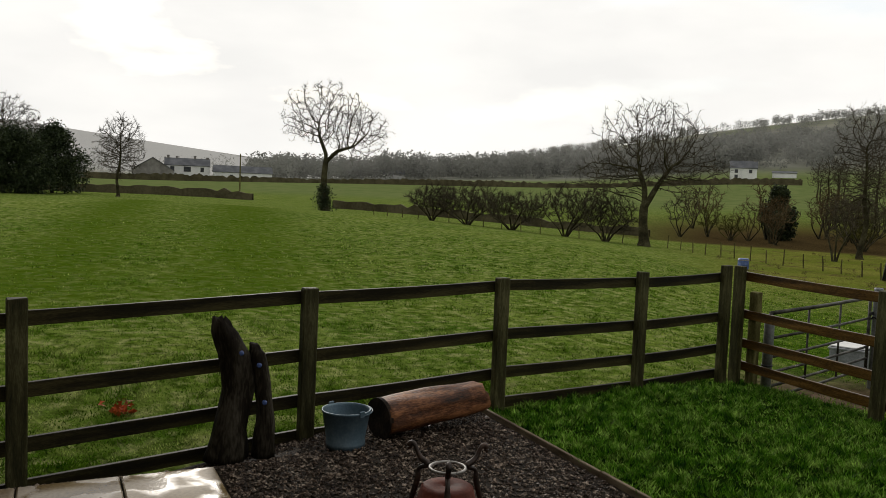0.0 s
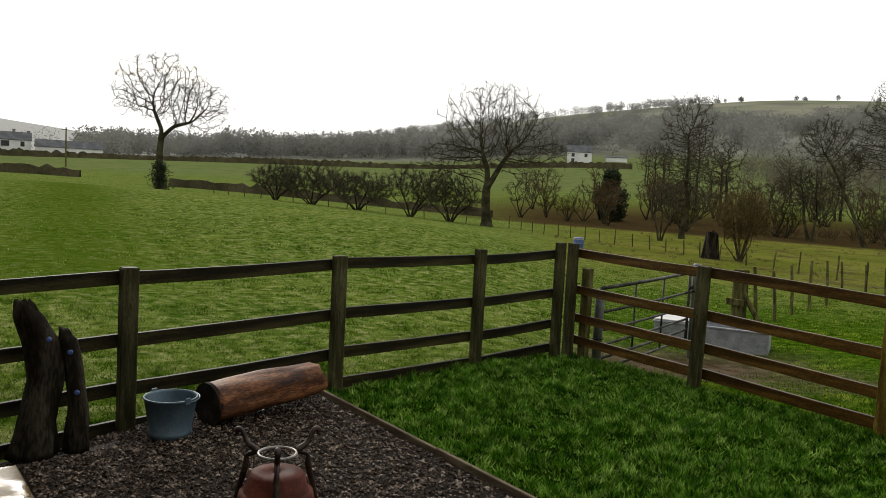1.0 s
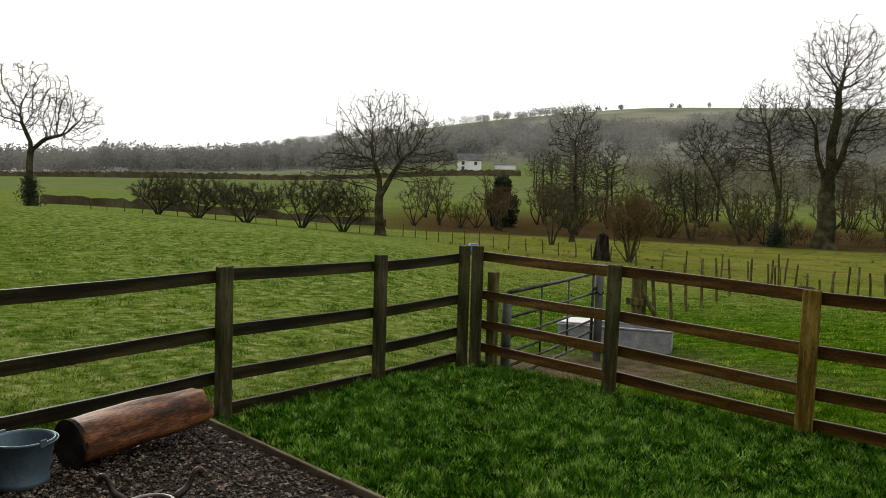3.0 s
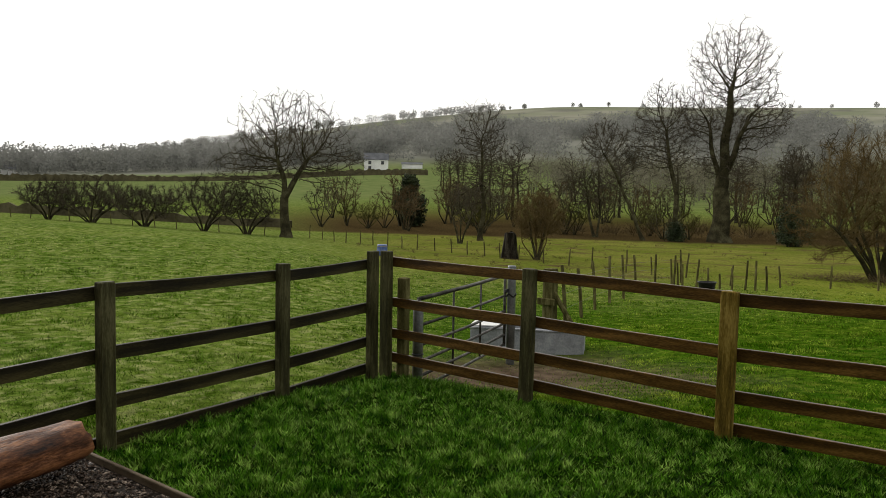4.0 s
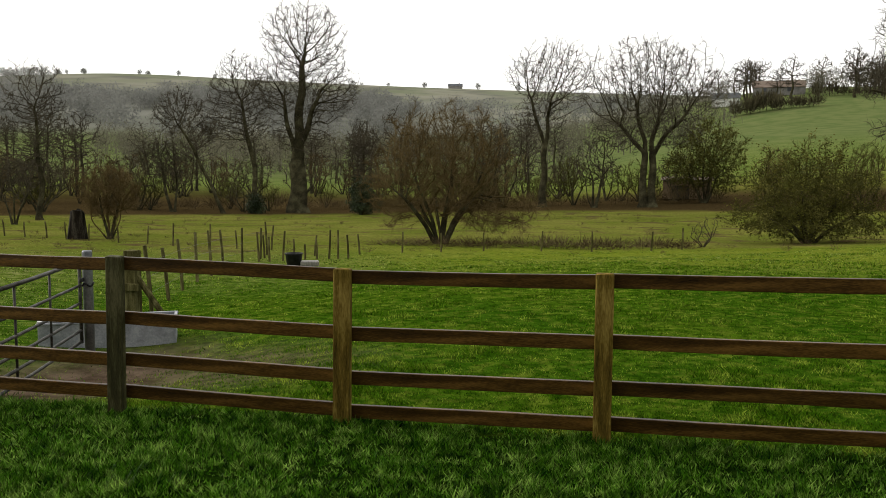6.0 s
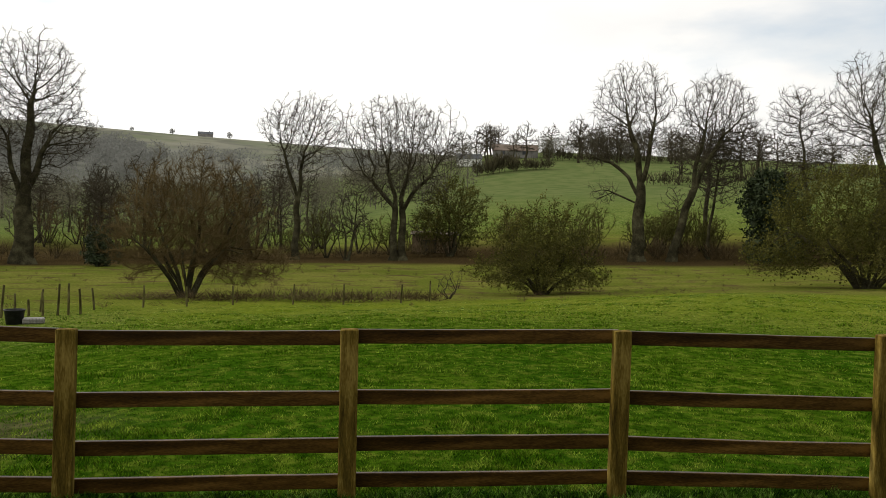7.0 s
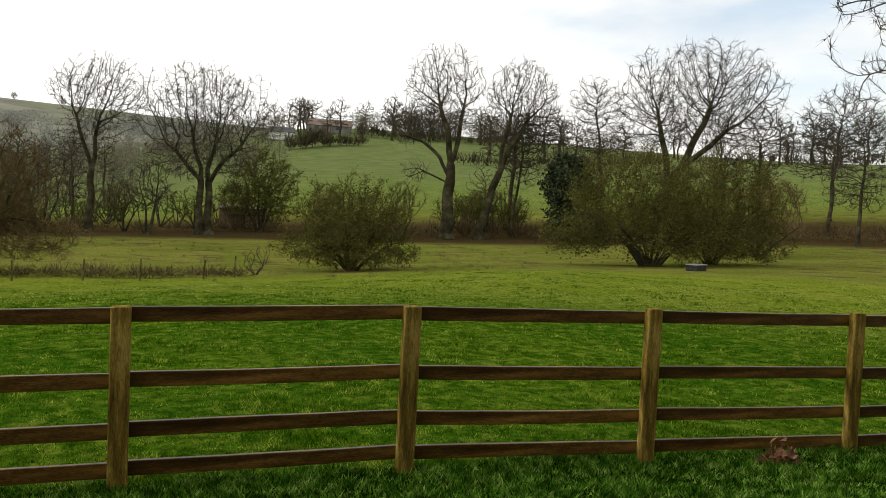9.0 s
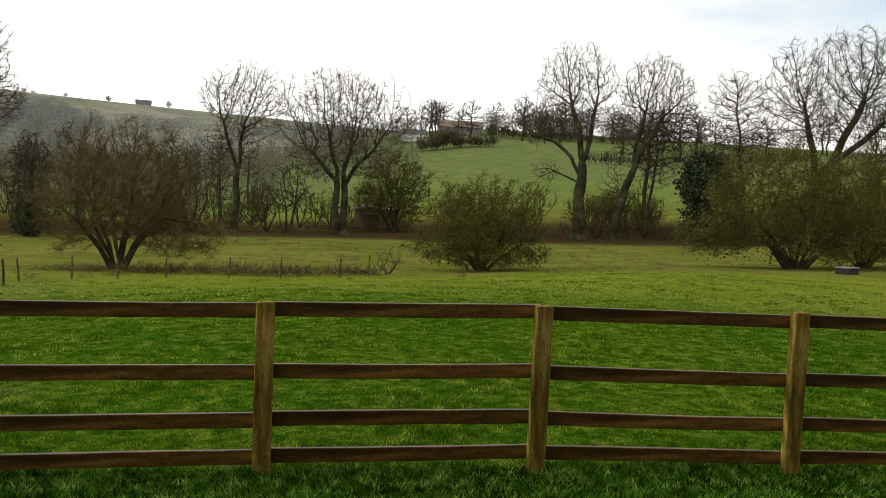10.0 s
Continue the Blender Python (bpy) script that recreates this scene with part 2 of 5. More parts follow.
def ground_material():
    m = bpy.data.materials.new("pasture")
    m.use_nodes = True
    n, l = m.node_tree.nodes, m.node_tree.links
    b = n["Principled BSDF"]
    b.inputs["Roughness"].default_value, b.inputs["Specular IOR Level"].default_value = 0.9, 0.0
    g = n.new("ShaderNodeNewGeometry")

    def noise_fac(scale, detail, lo, hi, stretch=None):
        t, r = n.new("ShaderNodeTexNoise"), n.new("ShaderNodeMapRange")
        t.inputs["Scale"].default_value, t.inputs["Detail"].default_value = scale, detail
        r.inputs["From Min"].default_value, r.inputs["From Max"].default_value = lo, hi
        src = g.outputs["Position"]
        if stretch:
            p = n.new("ShaderNodeMapping")
            p.inputs["Scale"].default_value = stretch
            l.new(src, p.inputs["Vector"])
            src = p.outputs[0]
        l.new(src, t.inputs["Vector"]), l.new(t.outputs["Fac"], r.inputs["Value"])
        return r.outputs[0]

    def mix(fac, a, c):
        k = n.new("ShaderNodeMix")
        k.data_type = "RGBA"
        l.new(fac, k.inputs[0])
        for sock, val in ((k.inputs[6], a), (k.inputs[7], c)):
            if isinstance(val, tuple):
                sock.default_value = (*val, 1)
            else:
                l.new(val, sock)
        return k.outputs[2]

    def times_(a, c):
        k = n.new("ShaderNodeMath")
        k.operation, k.use_clamp = "MULTIPLY", True
        l.new(a, k.inputs[0])
        if isinstance(c, float):
            k.inputs[1].default_value = c
        else:
            l.new(c, k.inputs[1])
        return k.outputs[0]

    def attr(name):
        a = n.new("ShaderNodeAttribute")
        a.attribute_name = name
        return a.outputs["Fac"]

    fine = noise_fac(7.0, 5, 0.38, 0.62)
    clump = noise_fac(3.4, 6, 0.40, 0.60)
    patch = noise_fac(0.28, 5, 0.38, 0.62)
    tuft = noise_fac(4.6, 5, 0.50, 0.66)
    pasture = mix(patch, (0.058, 0.110, 0.012), (0.115, 0.158, 0.024))
    # fine paints shaded gaps between tufts; clump and tuft their lit tops
    pasture = mix(times_(fine, 0.85), pasture, (0.014, 0.030, 0.001))
    pasture = mix(times_(clump, 0.6), pasture, (0.150, 0.195, 0.040))
    pasture = mix(times_(tuft, 0.65), pasture, (0.27, 0.28, 0.11))
    meadow = mix(patch, (0.115, 0.138, 0.020), (0.172, 0.172, 0.036))
    meadow = mix(times_(fine, 0.6), meadow, (0.055, 0.062, 0.012))
    meadow = mix(times_(noise_fac(0.55, 4, 0.55, 0.68), 0.8), meadow, (0.075, 0.05, 0.026))
    # moor colours are lightened to stand in for haze
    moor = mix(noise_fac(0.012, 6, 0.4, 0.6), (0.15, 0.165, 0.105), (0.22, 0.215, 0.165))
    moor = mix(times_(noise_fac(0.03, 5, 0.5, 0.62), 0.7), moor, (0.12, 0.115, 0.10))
    litter = mix(fine, (0.032, 0.023, 0.010), (0.072, 0.050, 0.020))
    mud = mix(noise_fac(3.0, 5, 0.35, 0.65), (0.050, 0.034, 0.022), (0.125, 0.09, 0.062))
    # lawn soil is near black for the shade between blades
    lawn = mix(fine, (0.004, 0.012, 0.001), (0.012, 0.030, 0.002))
    lush = mix(patch, (0.032, 0.082, 0.004), (0.060, 0.110, 0.006))
    lush = mix(times_(fine, 0.8), lush, (0.009, 0.032, 0.001))
    lush = mix(times_(tuft, 0.42), lush, (0.16, 0.20, 0.022))
    pasture = mix(attr("lush"), pasture, lush)
    col = mix(attr("meadow"), pasture, meadow)
    # brighter brow colour stands in for grass tips at a grazing angle
    col = mix(attr("lit_brow"), col, mix(times_(fine, 0.7), mix(patch, (0.140, 0.180, 0.014), (0.185, 0.21, 0.026)), (0.065, 0.09, 0.008)))
    # upland, wood floor and far hill have haze painted into their colour
    col = mix(attr("hazed_upland"), col, mix(patch, (0.092, 0.124, 0.040), (0.126, 0.148, 0.054)))
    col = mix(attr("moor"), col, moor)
    col = mix(attr("hazed_woodfloor"), col, mix(noise_fac(0.02, 5, 0.4, 0.6), (0.135, 0.138, 0.112), (0.19, 0.19, 0.16)))
    col = mix(attr("hazed_fell"), col, mix(patch, (0.34, 0.34, 0.33), (0.40, 0.39, 0.37)))
    col = mix(attr("litter"), col, litter)
    col = mix(attr("track"), col, mix(fine, (0.030, 0.062, 0.002), (0.055, 0.088, 0.004)))
    col = mix(attr("lawn"), col, lawn)
    col = mix(times_(attr("mud"), noise_fac(2.2, 5, 0.1, 0.35)), col, mud)
    l.new(col, b.inputs["Base Color"])
    bp = n.new("ShaderNodeBump")
    bp.inputs["Strength"].default_value, bp.inputs["Distance"].default_value = 0.7, 0.05
    swell = n.new("ShaderNodeBump")
    swell.inputs["Strength"].default_value, swell.inputs["Distance"].default_value = 0.4, 0.08
    l.new(noise_fac(3.4, 6, 0.2, 0.8), swell.inputs["Height"]), l.new(swell.outputs[0], bp.inputs["Normal"])
    l.new(noise_fac(14.0, 5, 0.2, 0.8), bp.inputs["Height"]), l.new(bp.outputs[0], b.inputs["Normal"])
    return m


# ---------------------------------------------------------------- mesh helpers
def fast_mesh(name, verts, faces, smooth=False):
    """A mesh from numpy arrays: verts n x 3, faces m x 3 or m x 4."""
    me = bpy.data.meshes.new(name)
    verts, faces = np.asarray(verts, np.float32), np.asarray(faces, np.int32)
    k = faces.shape[1]
    me.vertices.add(len(verts)), me.loops.add(faces.size), me.polygons.add(len(faces))
    me.vertices.foreach_set("co", verts.ravel())
    me.loops.foreach_set("vertex_index", faces.ravel())
    me.polygons.foreach_set("loop_start", np.arange(0, faces.size, k, dtype=np.int32))
    me.polygons.foreach_set("use_smooth", np.full(len(faces), smooth))
    me.update(calc_edges=True)
    return me


def mesh_part(name, me, mat, parent=None, label="", m=None):
    ob = new(name, me)
    if not me.materials:
        me.materials.append(mat)
    if parent is not None:
        ob.parent = parent
    if m is not None:
        ob.matrix_basis = m
    if label:
        ob["label"] = label
    return ob


def part(name, bm, mat, parent=None, label="", m=None, smooth=False):
    me = bpy.data.meshes.new(name)
    if smooth:
        for f in bm.faces:
            f.smooth = True
    bm.to_mesh(me)
    bm.free()
    return mesh_part(name, me, mat, parent, label, m)


def empty(name, x, y, z, turn=0.0):
    ob = new(name)
    ob.empty_display_size = 0.2
    ob.matrix_basis = pose(x, y, z, 0, 0, turn)
    return ob


def add_box(bm, size, m=Matrix(), bevel=0.0):
    r = bmesh.ops.create_cube(bm, size=1.0, matrix=m @ Matrix.Diagonal((*size, 1)))
    if bevel:
        edges = list({e for v in r["verts"] for e in v.link_edges})
        bmesh.ops.bevel(bm, geom=edges, offset=bevel, segments=1, affect="EDGES")


def box(size, m=Matrix(), bevel=0.0):
    bm = bmesh.new()
    add_box(bm, size, m, bevel)
    return bm


def lathe(profile, n=32):
    """A turned shape from (radius, height) pairs."""
    a = np.linspace(0, 2 * math.pi, n, endpoint=False)
    p = np.array(profile, float)
    v = np.stack([np.outer(p[:, 0], np.cos(a)), np.outer(p[:, 0], np.sin(a)), np.repeat(p[:, 1:2], n, 1)], -1).reshape(-1, 3)
    i, j = np.meshgrid(np.arange(len(p) - 1), np.arange(n), indexing="ij")
    k = (j + 1) % n
    f = np.stack([i * n + j, i * n + k, (i + 1) * n + k, (i + 1) * n + j], -1).reshape(-1, 4)
    return fast_mesh("turned", v, f, True)


def pipe(points, radii, n=8):
    """A round bar along points, closed at both ends."""
    p = np.array(points, float)
    r = np.broadcast_to(np.array(radii, float), (len(p),))
    t = np.gradient(p, axis=0)
    t /= np.linalg.norm(t, axis=1)[:, None]
    up = np.array([0.0, 0.0, 1.0]) if abs(t[:, 2]).mean() < 0.9 else np.array([1.0, 0.0, 0.0])
    u = np.cross(t, up)
    u /= np.linalg.norm(u, axis=1)[:, None] + 1e-9
    w = np.cross(t, u)
    a = np.linspace(0, 2 * math.pi, n, endpoint=False)
    v = p[:, None] + r[:, None, None] * (np.cos(a)[None, :, None] * u[:, None] + np.sin(a)[None, :, None] * w[:, None])
    bm = bmesh.new()
    rings = [[bm.verts.new(q) for q in ring] for ring in v]
    for x, y in zip(rings[:-1], rings[1:]):
        for j in range(n):
            bm.faces.new((x[j], x[(j + 1) % n], y[(j + 1) % n], y[j]))
    bm.faces.new(rings[0][::-1]), bm.faces.new(rings[-1])
    bmesh.ops.recalc_face_normals(bm, faces=bm.faces[:])
    return bm


def frusta(p0, p1, r0, r1, n):
    """Open tapered bars between two lists of points."""
    d = p1 - p0
    d /= np.linalg.norm(d, axis=1)[:, None] + 1e-9
    ref = np.where(abs(d[:, 2:3]) < 0.9, np.array([[0.0, 0, 1]]), np.array([[1.0, 0, 0]]))
    u = np.cross(d, ref)
    u /= np.linalg.norm(u, axis=1)[:, None] + 1e-9
    w = np.cross(d, u)
    a = np.linspace(0, 2 * math.pi, n, endpoint=False)
    ring = np.cos(a)[None, :, None] * u[:, None] + np.sin(a)[None, :, None] * w[:, None]
    if r1 is None:
        v = np.concatenate([p0[:, None] + r0[:, None, None] * ring, p1[:, None]], 1).reshape(-1, 3)
        j = np.arange(n)
        f = (np.arange(len(p0))[:, None, None] * (n + 1) + np.stack([j, (j + 1) % n, np.full(n, n)], -1)[None]).reshape(-1, 3)
        return v, f
    v = np.concatenate([p0[:, None] + r0[:, None, None] * ring, p1[:, None] + r1[:, None, None] * ring], 1).reshape(-1, 3)
    j = np.arange(n)
    k = (j + 1) % n
    f = (np.arange(len(p0))[:, None, None] * 2 * n + np.stack([j, k, k + n, j + n], -1)[None]).reshape(-1, 4)
    return v, f


def unit(v):
    return v / (np.linalg.norm(v, axis=1)[:, None] + 1e-9)


# ---------------------------------------------------------------- ground
AZ = [100, 85, 70, 55, 45, 33, 20, 5, -10, -25, -45]
LEVELS = {
    8: [0, 0, 0, 0, 0, 0, 0, 0, 0, 0, 0],
    13: [0.05, 0.05, 0, -0.05, -0.25, -0.45, -0.25, -0.05, 0, 0, 0],
    18: [0.1, 0.1, 0.05, -0.05, -0.45, -0.75, -0.5, -0.1, 0, 0.05, 0],
    30: [0.4, 0.45, 0.35, 0.05, -0.75, -1.1, -1.1, -1.1, -0.8, 0, -0.1],
    42: [0.75, 0.85, 0.6, -0.2, -1.1, -1.25, -1.3, -1.45, -1.45, -0.7, -0.1],
    60: [0.6, 0.7, 0.1, -1.1, -1.6, -1.6, -1.6, -1.6, -1.55, -1.0, -0.1],
    75: [0.1, 0.25, -0.25, -1.3, -1.6, -1.8, -1.9, -1.35, -1.1, -0.7, 0.7],
    110: [0.3, 0.5, 0, -0.8, -0.6, -0.6, -1.2, -1.2, 1.5, 2.5, 4.5],
    200: [1.2, 1.3, 1.5, 2, 3, 3, 2, 3, 13, 14, 16],
    330: [2.5, 3, 5.5, 7, 11.5, 11, 8, 12, 35, 32, 25],
    600: [5, 5, 10, 22, 38, 50, 48, 45, 48, 42, 32],
    900: [8, 8, 14, 56, 84, 104, 100, 93, 82, 62, 42],
    1600: [8, 8, 12, 44, 70, 90, 90, 85, 75, 55, 36],
    4800: [10, 10, 10, 10, 10, 10, 10, 10, 10, 10, 10],
}
_RAD = np.log(np.array([1.0] + list(LEVELS)))
_TAB = np.array([[0.0] * len(AZ)] + list(LEVELS.values()))[:, ::-1]
_FINE_AZ = np.linspace(-180, 180, 361)
_k = np.array([0.05, 0.12, 0.2, 0.26, 0.2, 0.12, 0.05])
_rows = np.array([np.interp(_FINE_AZ, AZ[::-1], r) for r in _TAB])
for _ in range(3):
    _rows = np.apply_along_axis(lambda r: np.convolve(np.pad(r, 3, "edge"), _k / _k.sum(), "valid"), 1, _rows)
_rows *= np.clip((170 - abs(_FINE_AZ)) / 50, 0, 1)[None]
_FINE_R = np.linspace(0, _RAD[-1], 400)
_FIELD = np.array([np.interp(_FINE_R, _RAD, _rows[:, j]) for j in range(361)]).T
for _ in range(3):
    _FIELD = np.apply_along_axis(lambda r: np.convolve(np.pad(r, 3, "edge"), _k / _k.sum(), "valid"), 0, _FIELD)


def height(x, y):
    """The ground's height, for numbers or arrays."""
    x, y = np.asarray(x, float), np.asarray(y, float)
    r = np.clip(np.log(np.hypot(x, y) + 1.0), 0, _FINE_R[-1]) / _FINE_R[-1] * 399
    a = np.degrees(np.arctan2(-x, y)) + 180
    i, j = np.clip(r.astype(int), 0, 398), np.clip(a.astype(int), 0, 359)
    u, w = r - i, a - j
    z = (_FIELD[i, j] * (1 - u) + _FIELD[i + 1, j] * u) * (1 - w) + (_FIELD[i, j + 1] * (1 - u) + _FIELD[i + 1, j + 1] * u) * w
    d = np.hypot(x, y)
    far = 170 * np.exp(-((d - 3000) / 700) ** 2) * np.clip((a - 180 - 62) / 30, 0, 1)
    d_gate = -0.26 * np.exp(-(((x + 5.6) / 1.9) ** 2 + ((y - 8.2) / 2.2) ** 2)) * np.clip((y - 5.75) / 0.5, 0, 1)
    lump = 0.03 * np.sin(x * 0.9 + 1.3 * np.sin(y * 0.5)) * np.sin(y * 0.8 + x * 0.3) * np.clip((d - 9) / 12, 0, 1)
    sink = -0.085 * np.clip((x - 2.2) / 4.0, 0, 1) * np.clip((y - 2.5) / 2.5, 0, 1) * np.clip((22 - d) / 10, 0, 1)
    dip = -0.17 * np.clip((0.75 - y) / 1.4, 0, 1) * np.clip((-4.30 - x) / 0.3, 0, 1) * np.clip((x + 7.5) / 2, 0, 1) * np.clip((y + 8) / 2, 0, 1)
    return z + far + lump + d_gate + sink + dip


def hz(x, y):
    return float(height(x, y))


def polar(az, r):
    return -math.sin(radians(az)) * r, math.cos(radians(az)) * r


CORNER, A_DIR = (-5.574, 5.661), (0.1355, -0.9908)
GRAVEL_Y = 2.16


def fence_a_x(y):
    """x of the side fence at y."""
    return CORNER[0] + (CORNER[1] - y) * 0.1368


rad = np.concatenate([[0.0], np.geomspace(1.5, 4800, 190)])
azi = np.radians(np.linspace(-180, 180, 481)[:-1])
RR, AA = np.meshgrid(rad, azi, indexing="ij")
gx, gy = (-np.sin(AA) * RR).ravel(), (np.cos(AA) * RR).ravel()
gzv = height(gx, gy)
nr, na = RR.shape
ii, jj = np.meshgrid(np.arange(nr - 1), np.arange(na), indexing="ij")
kk = (jj + 1) % na
gf = np.stack([ii * na + jj, (ii + 1) * na + jj, (ii + 1) * na + kk, ii * na + kk], -1).reshape(-1, 4)
gme = fast_mesh("ground", np.stack([gx, gy, gzv], 1), gf, True)
gd, ga = np.hypot(gx, gy), np.degrees(np.arctan2(-gx, gy))


def soft(v, lo, hi):
    t = np.clip((v - lo) / (hi - lo), 0, 1)
    return t * t * (3 - 2 * t)


def STRIPE1(x):
    return -3.97 - 0.1365 * x


def STRIPE2(x):
    return -0.80 - 0.198 * x


inside = (gx > fence_a_x(gy) - 0.1) & (gy < 5.75)
masks = {
    "lawn": inside.astype(float),
    "meadow": (0.25 * soft(gd, 16, 24) + 0.75 * soft(gd, 22, 36)) * (1 - soft(gd, 95, 120)) * (1 - soft(ga, 40, 52)),
    "lush": (1 - soft(ga, 34, 50)) * (1 - soft(gd, 14, 27)),
    "lit_brow": 0.9 * soft(gd, 14, 24) * (1 - soft(gd, 33, 39)) * (1 - soft(ga, 8, 24)),
    "litter": soft(gd, 70, 73) * (1 - soft(gd, 86, 100 + 36 * soft(ga, 8, 20))) * (1 - soft(ga, 46, 58)),
    # distance zones that pick the ground colours paled for haze
    "hazed_upland": soft(gd, 110, 170),
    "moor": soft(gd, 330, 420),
    "hazed_woodfloor": soft(gd, 350, 400) * (1 - soft(gd, 640, 780 + 90 * np.sin(ga * 0.35))) * soft(ga, 2, 14) * (1 - soft(ga, 74, 80)),
    "hazed_fell": soft(gd, 1700, 2100),
    "track": 0.7 * (np.exp(-((gy - STRIPE1(gx)) / 1.9) ** 2) + np.exp(-((gy - STRIPE2(gx)) / 2.3) ** 2)) * soft(-gx, 9, 14) * (1 - soft(gd, 58, 70)),
    "mud": np.maximum(np.exp(-(((gx + 5.65) / 1.15) ** 2 + ((gy - 7.9) / 2.2) ** 2) ** 2 * 0.8), 0.75 * np.exp(-(((gx + 4.6) / 1.9) ** 2 + ((gy - 8.0) / 1.5) ** 2) ** 2 * 0.8)) * (gy > 5.7),
}
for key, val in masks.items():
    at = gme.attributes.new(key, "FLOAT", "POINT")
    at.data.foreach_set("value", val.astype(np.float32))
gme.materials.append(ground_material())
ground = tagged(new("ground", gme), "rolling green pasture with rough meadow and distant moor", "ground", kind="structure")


# ---------------------------------------------------------------- trees
def colonise(rng, stems, aims, step, kill, gnarl, keep, droop, rise, rounds=70):
    """Lets branches grow from the stems towards the free aims of the crown, until none is left. Returns places and parents."""
    place, parent = [], []
    for line in stems:
        p = np.array(line, float)
        joint = -1
        if p[0, 2] > 0.01:
            joint = int(((np.array(place) - p[0]) ** 2).sum(1).argmin())
            p[0] = place[joint]
        seg = np.linalg.norm(np.diff(p, axis=0), axis=1)
        s = np.concatenate([[0], np.cumsum(seg)])
        k = max(3, int(s[-1] / step))
        f = np.linspace(0, s[-1], k + 1)
        q = np.stack([np.interp(f, s, p[:, j]) for j in range(3)], 1)
        sway = np.sin(f[1:-1, None] * rng.uniform(1.0, 1.8, 2) + rng.uniform(0, 6, 2)) * 0.25 * step
        q[1:-1, :2] += sway
        for j in range(1 if joint >= 0 else 0, k + 1):
            parent.append(len(place) - 1 if j > 1 or (j and joint < 0) else joint)
            place.append(q[j])
    place, parent = np.array(place), np.array(parent)
    way = np.zeros_like(place)
    way[:] = (0, 0, 1)
    has = parent >= 0
    way[has] = unit(place[has] - place[parent[has]])
    kids = np.zeros(len(place), int)
    bare = np.zeros(len(place), bool)
    bare[:] = place[:, 2] < 0.55 * min(line[-1][2] for line in stems)
    near, cost, dist = np.zeros(len(aims), int), np.full(len(aims), 1e9), np.full(len(aims), 1e9)

    def meet(first, who):
        """Finds the best branch point, from the given one on, for some of the aims: near, and rather below than beside them."""
        if not len(who):
            return
        gap = aims[who, None] - place[None, first:]
        d = (gap ** 2).sum(2)
        c = d * (1 + rise * (1 - gap[..., 2] / (np.sqrt(d) + 1e-6))) + np.where(bare[first:], 900.0, 0.0)[None]
        j = c.argmin(1)
        row = np.arange(len(who))
        better = c[row, j] < cost[who]
        near[who[better]], cost[who[better]] = j[better] + first, c[row, j][better]
        dist[who] = np.minimum(dist[who], d.min(1))

    everyone = np.arange(len(aims))
    meet(0, everyone)
    for _ in range(rounds):
        free = dist > kill * kill
        if free.sum() < 3:
            break
        pull = np.zeros_like(place)
        way_out = aims[free] - place[near[free]]
        np.add.at(pull, near[free], unit(way_out) / (0.5 + np.linalg.norm(way_out, axis=1))[:, None])
        src = np.unique(near[free])
        d = unit(unit(pull[src]) + np.where(kids[src] == 0, keep, 0.1)[:, None] * way[src] + rng.normal(0, gnarl, (len(src), 3)) + np.array([0, 0, droop]))
        first = len(place)
        kids[src] += 1
        place = np.concatenate([place, place[src] + d * step])
        parent, way = np.concatenate([parent, src]), np.concatenate([way, d])
        kids = np.concatenate([kids, np.zeros(len(src), int)])
        bare = np.concatenate([bare, np.zeros(len(src), bool)]) | (kids >= 4)
        stuck = np.nonzero(bare[near] & free)[0]
        cost[stuck] = 1e9
        meet(0, stuck)
        meet(first, everyone)
    return place, parent, way


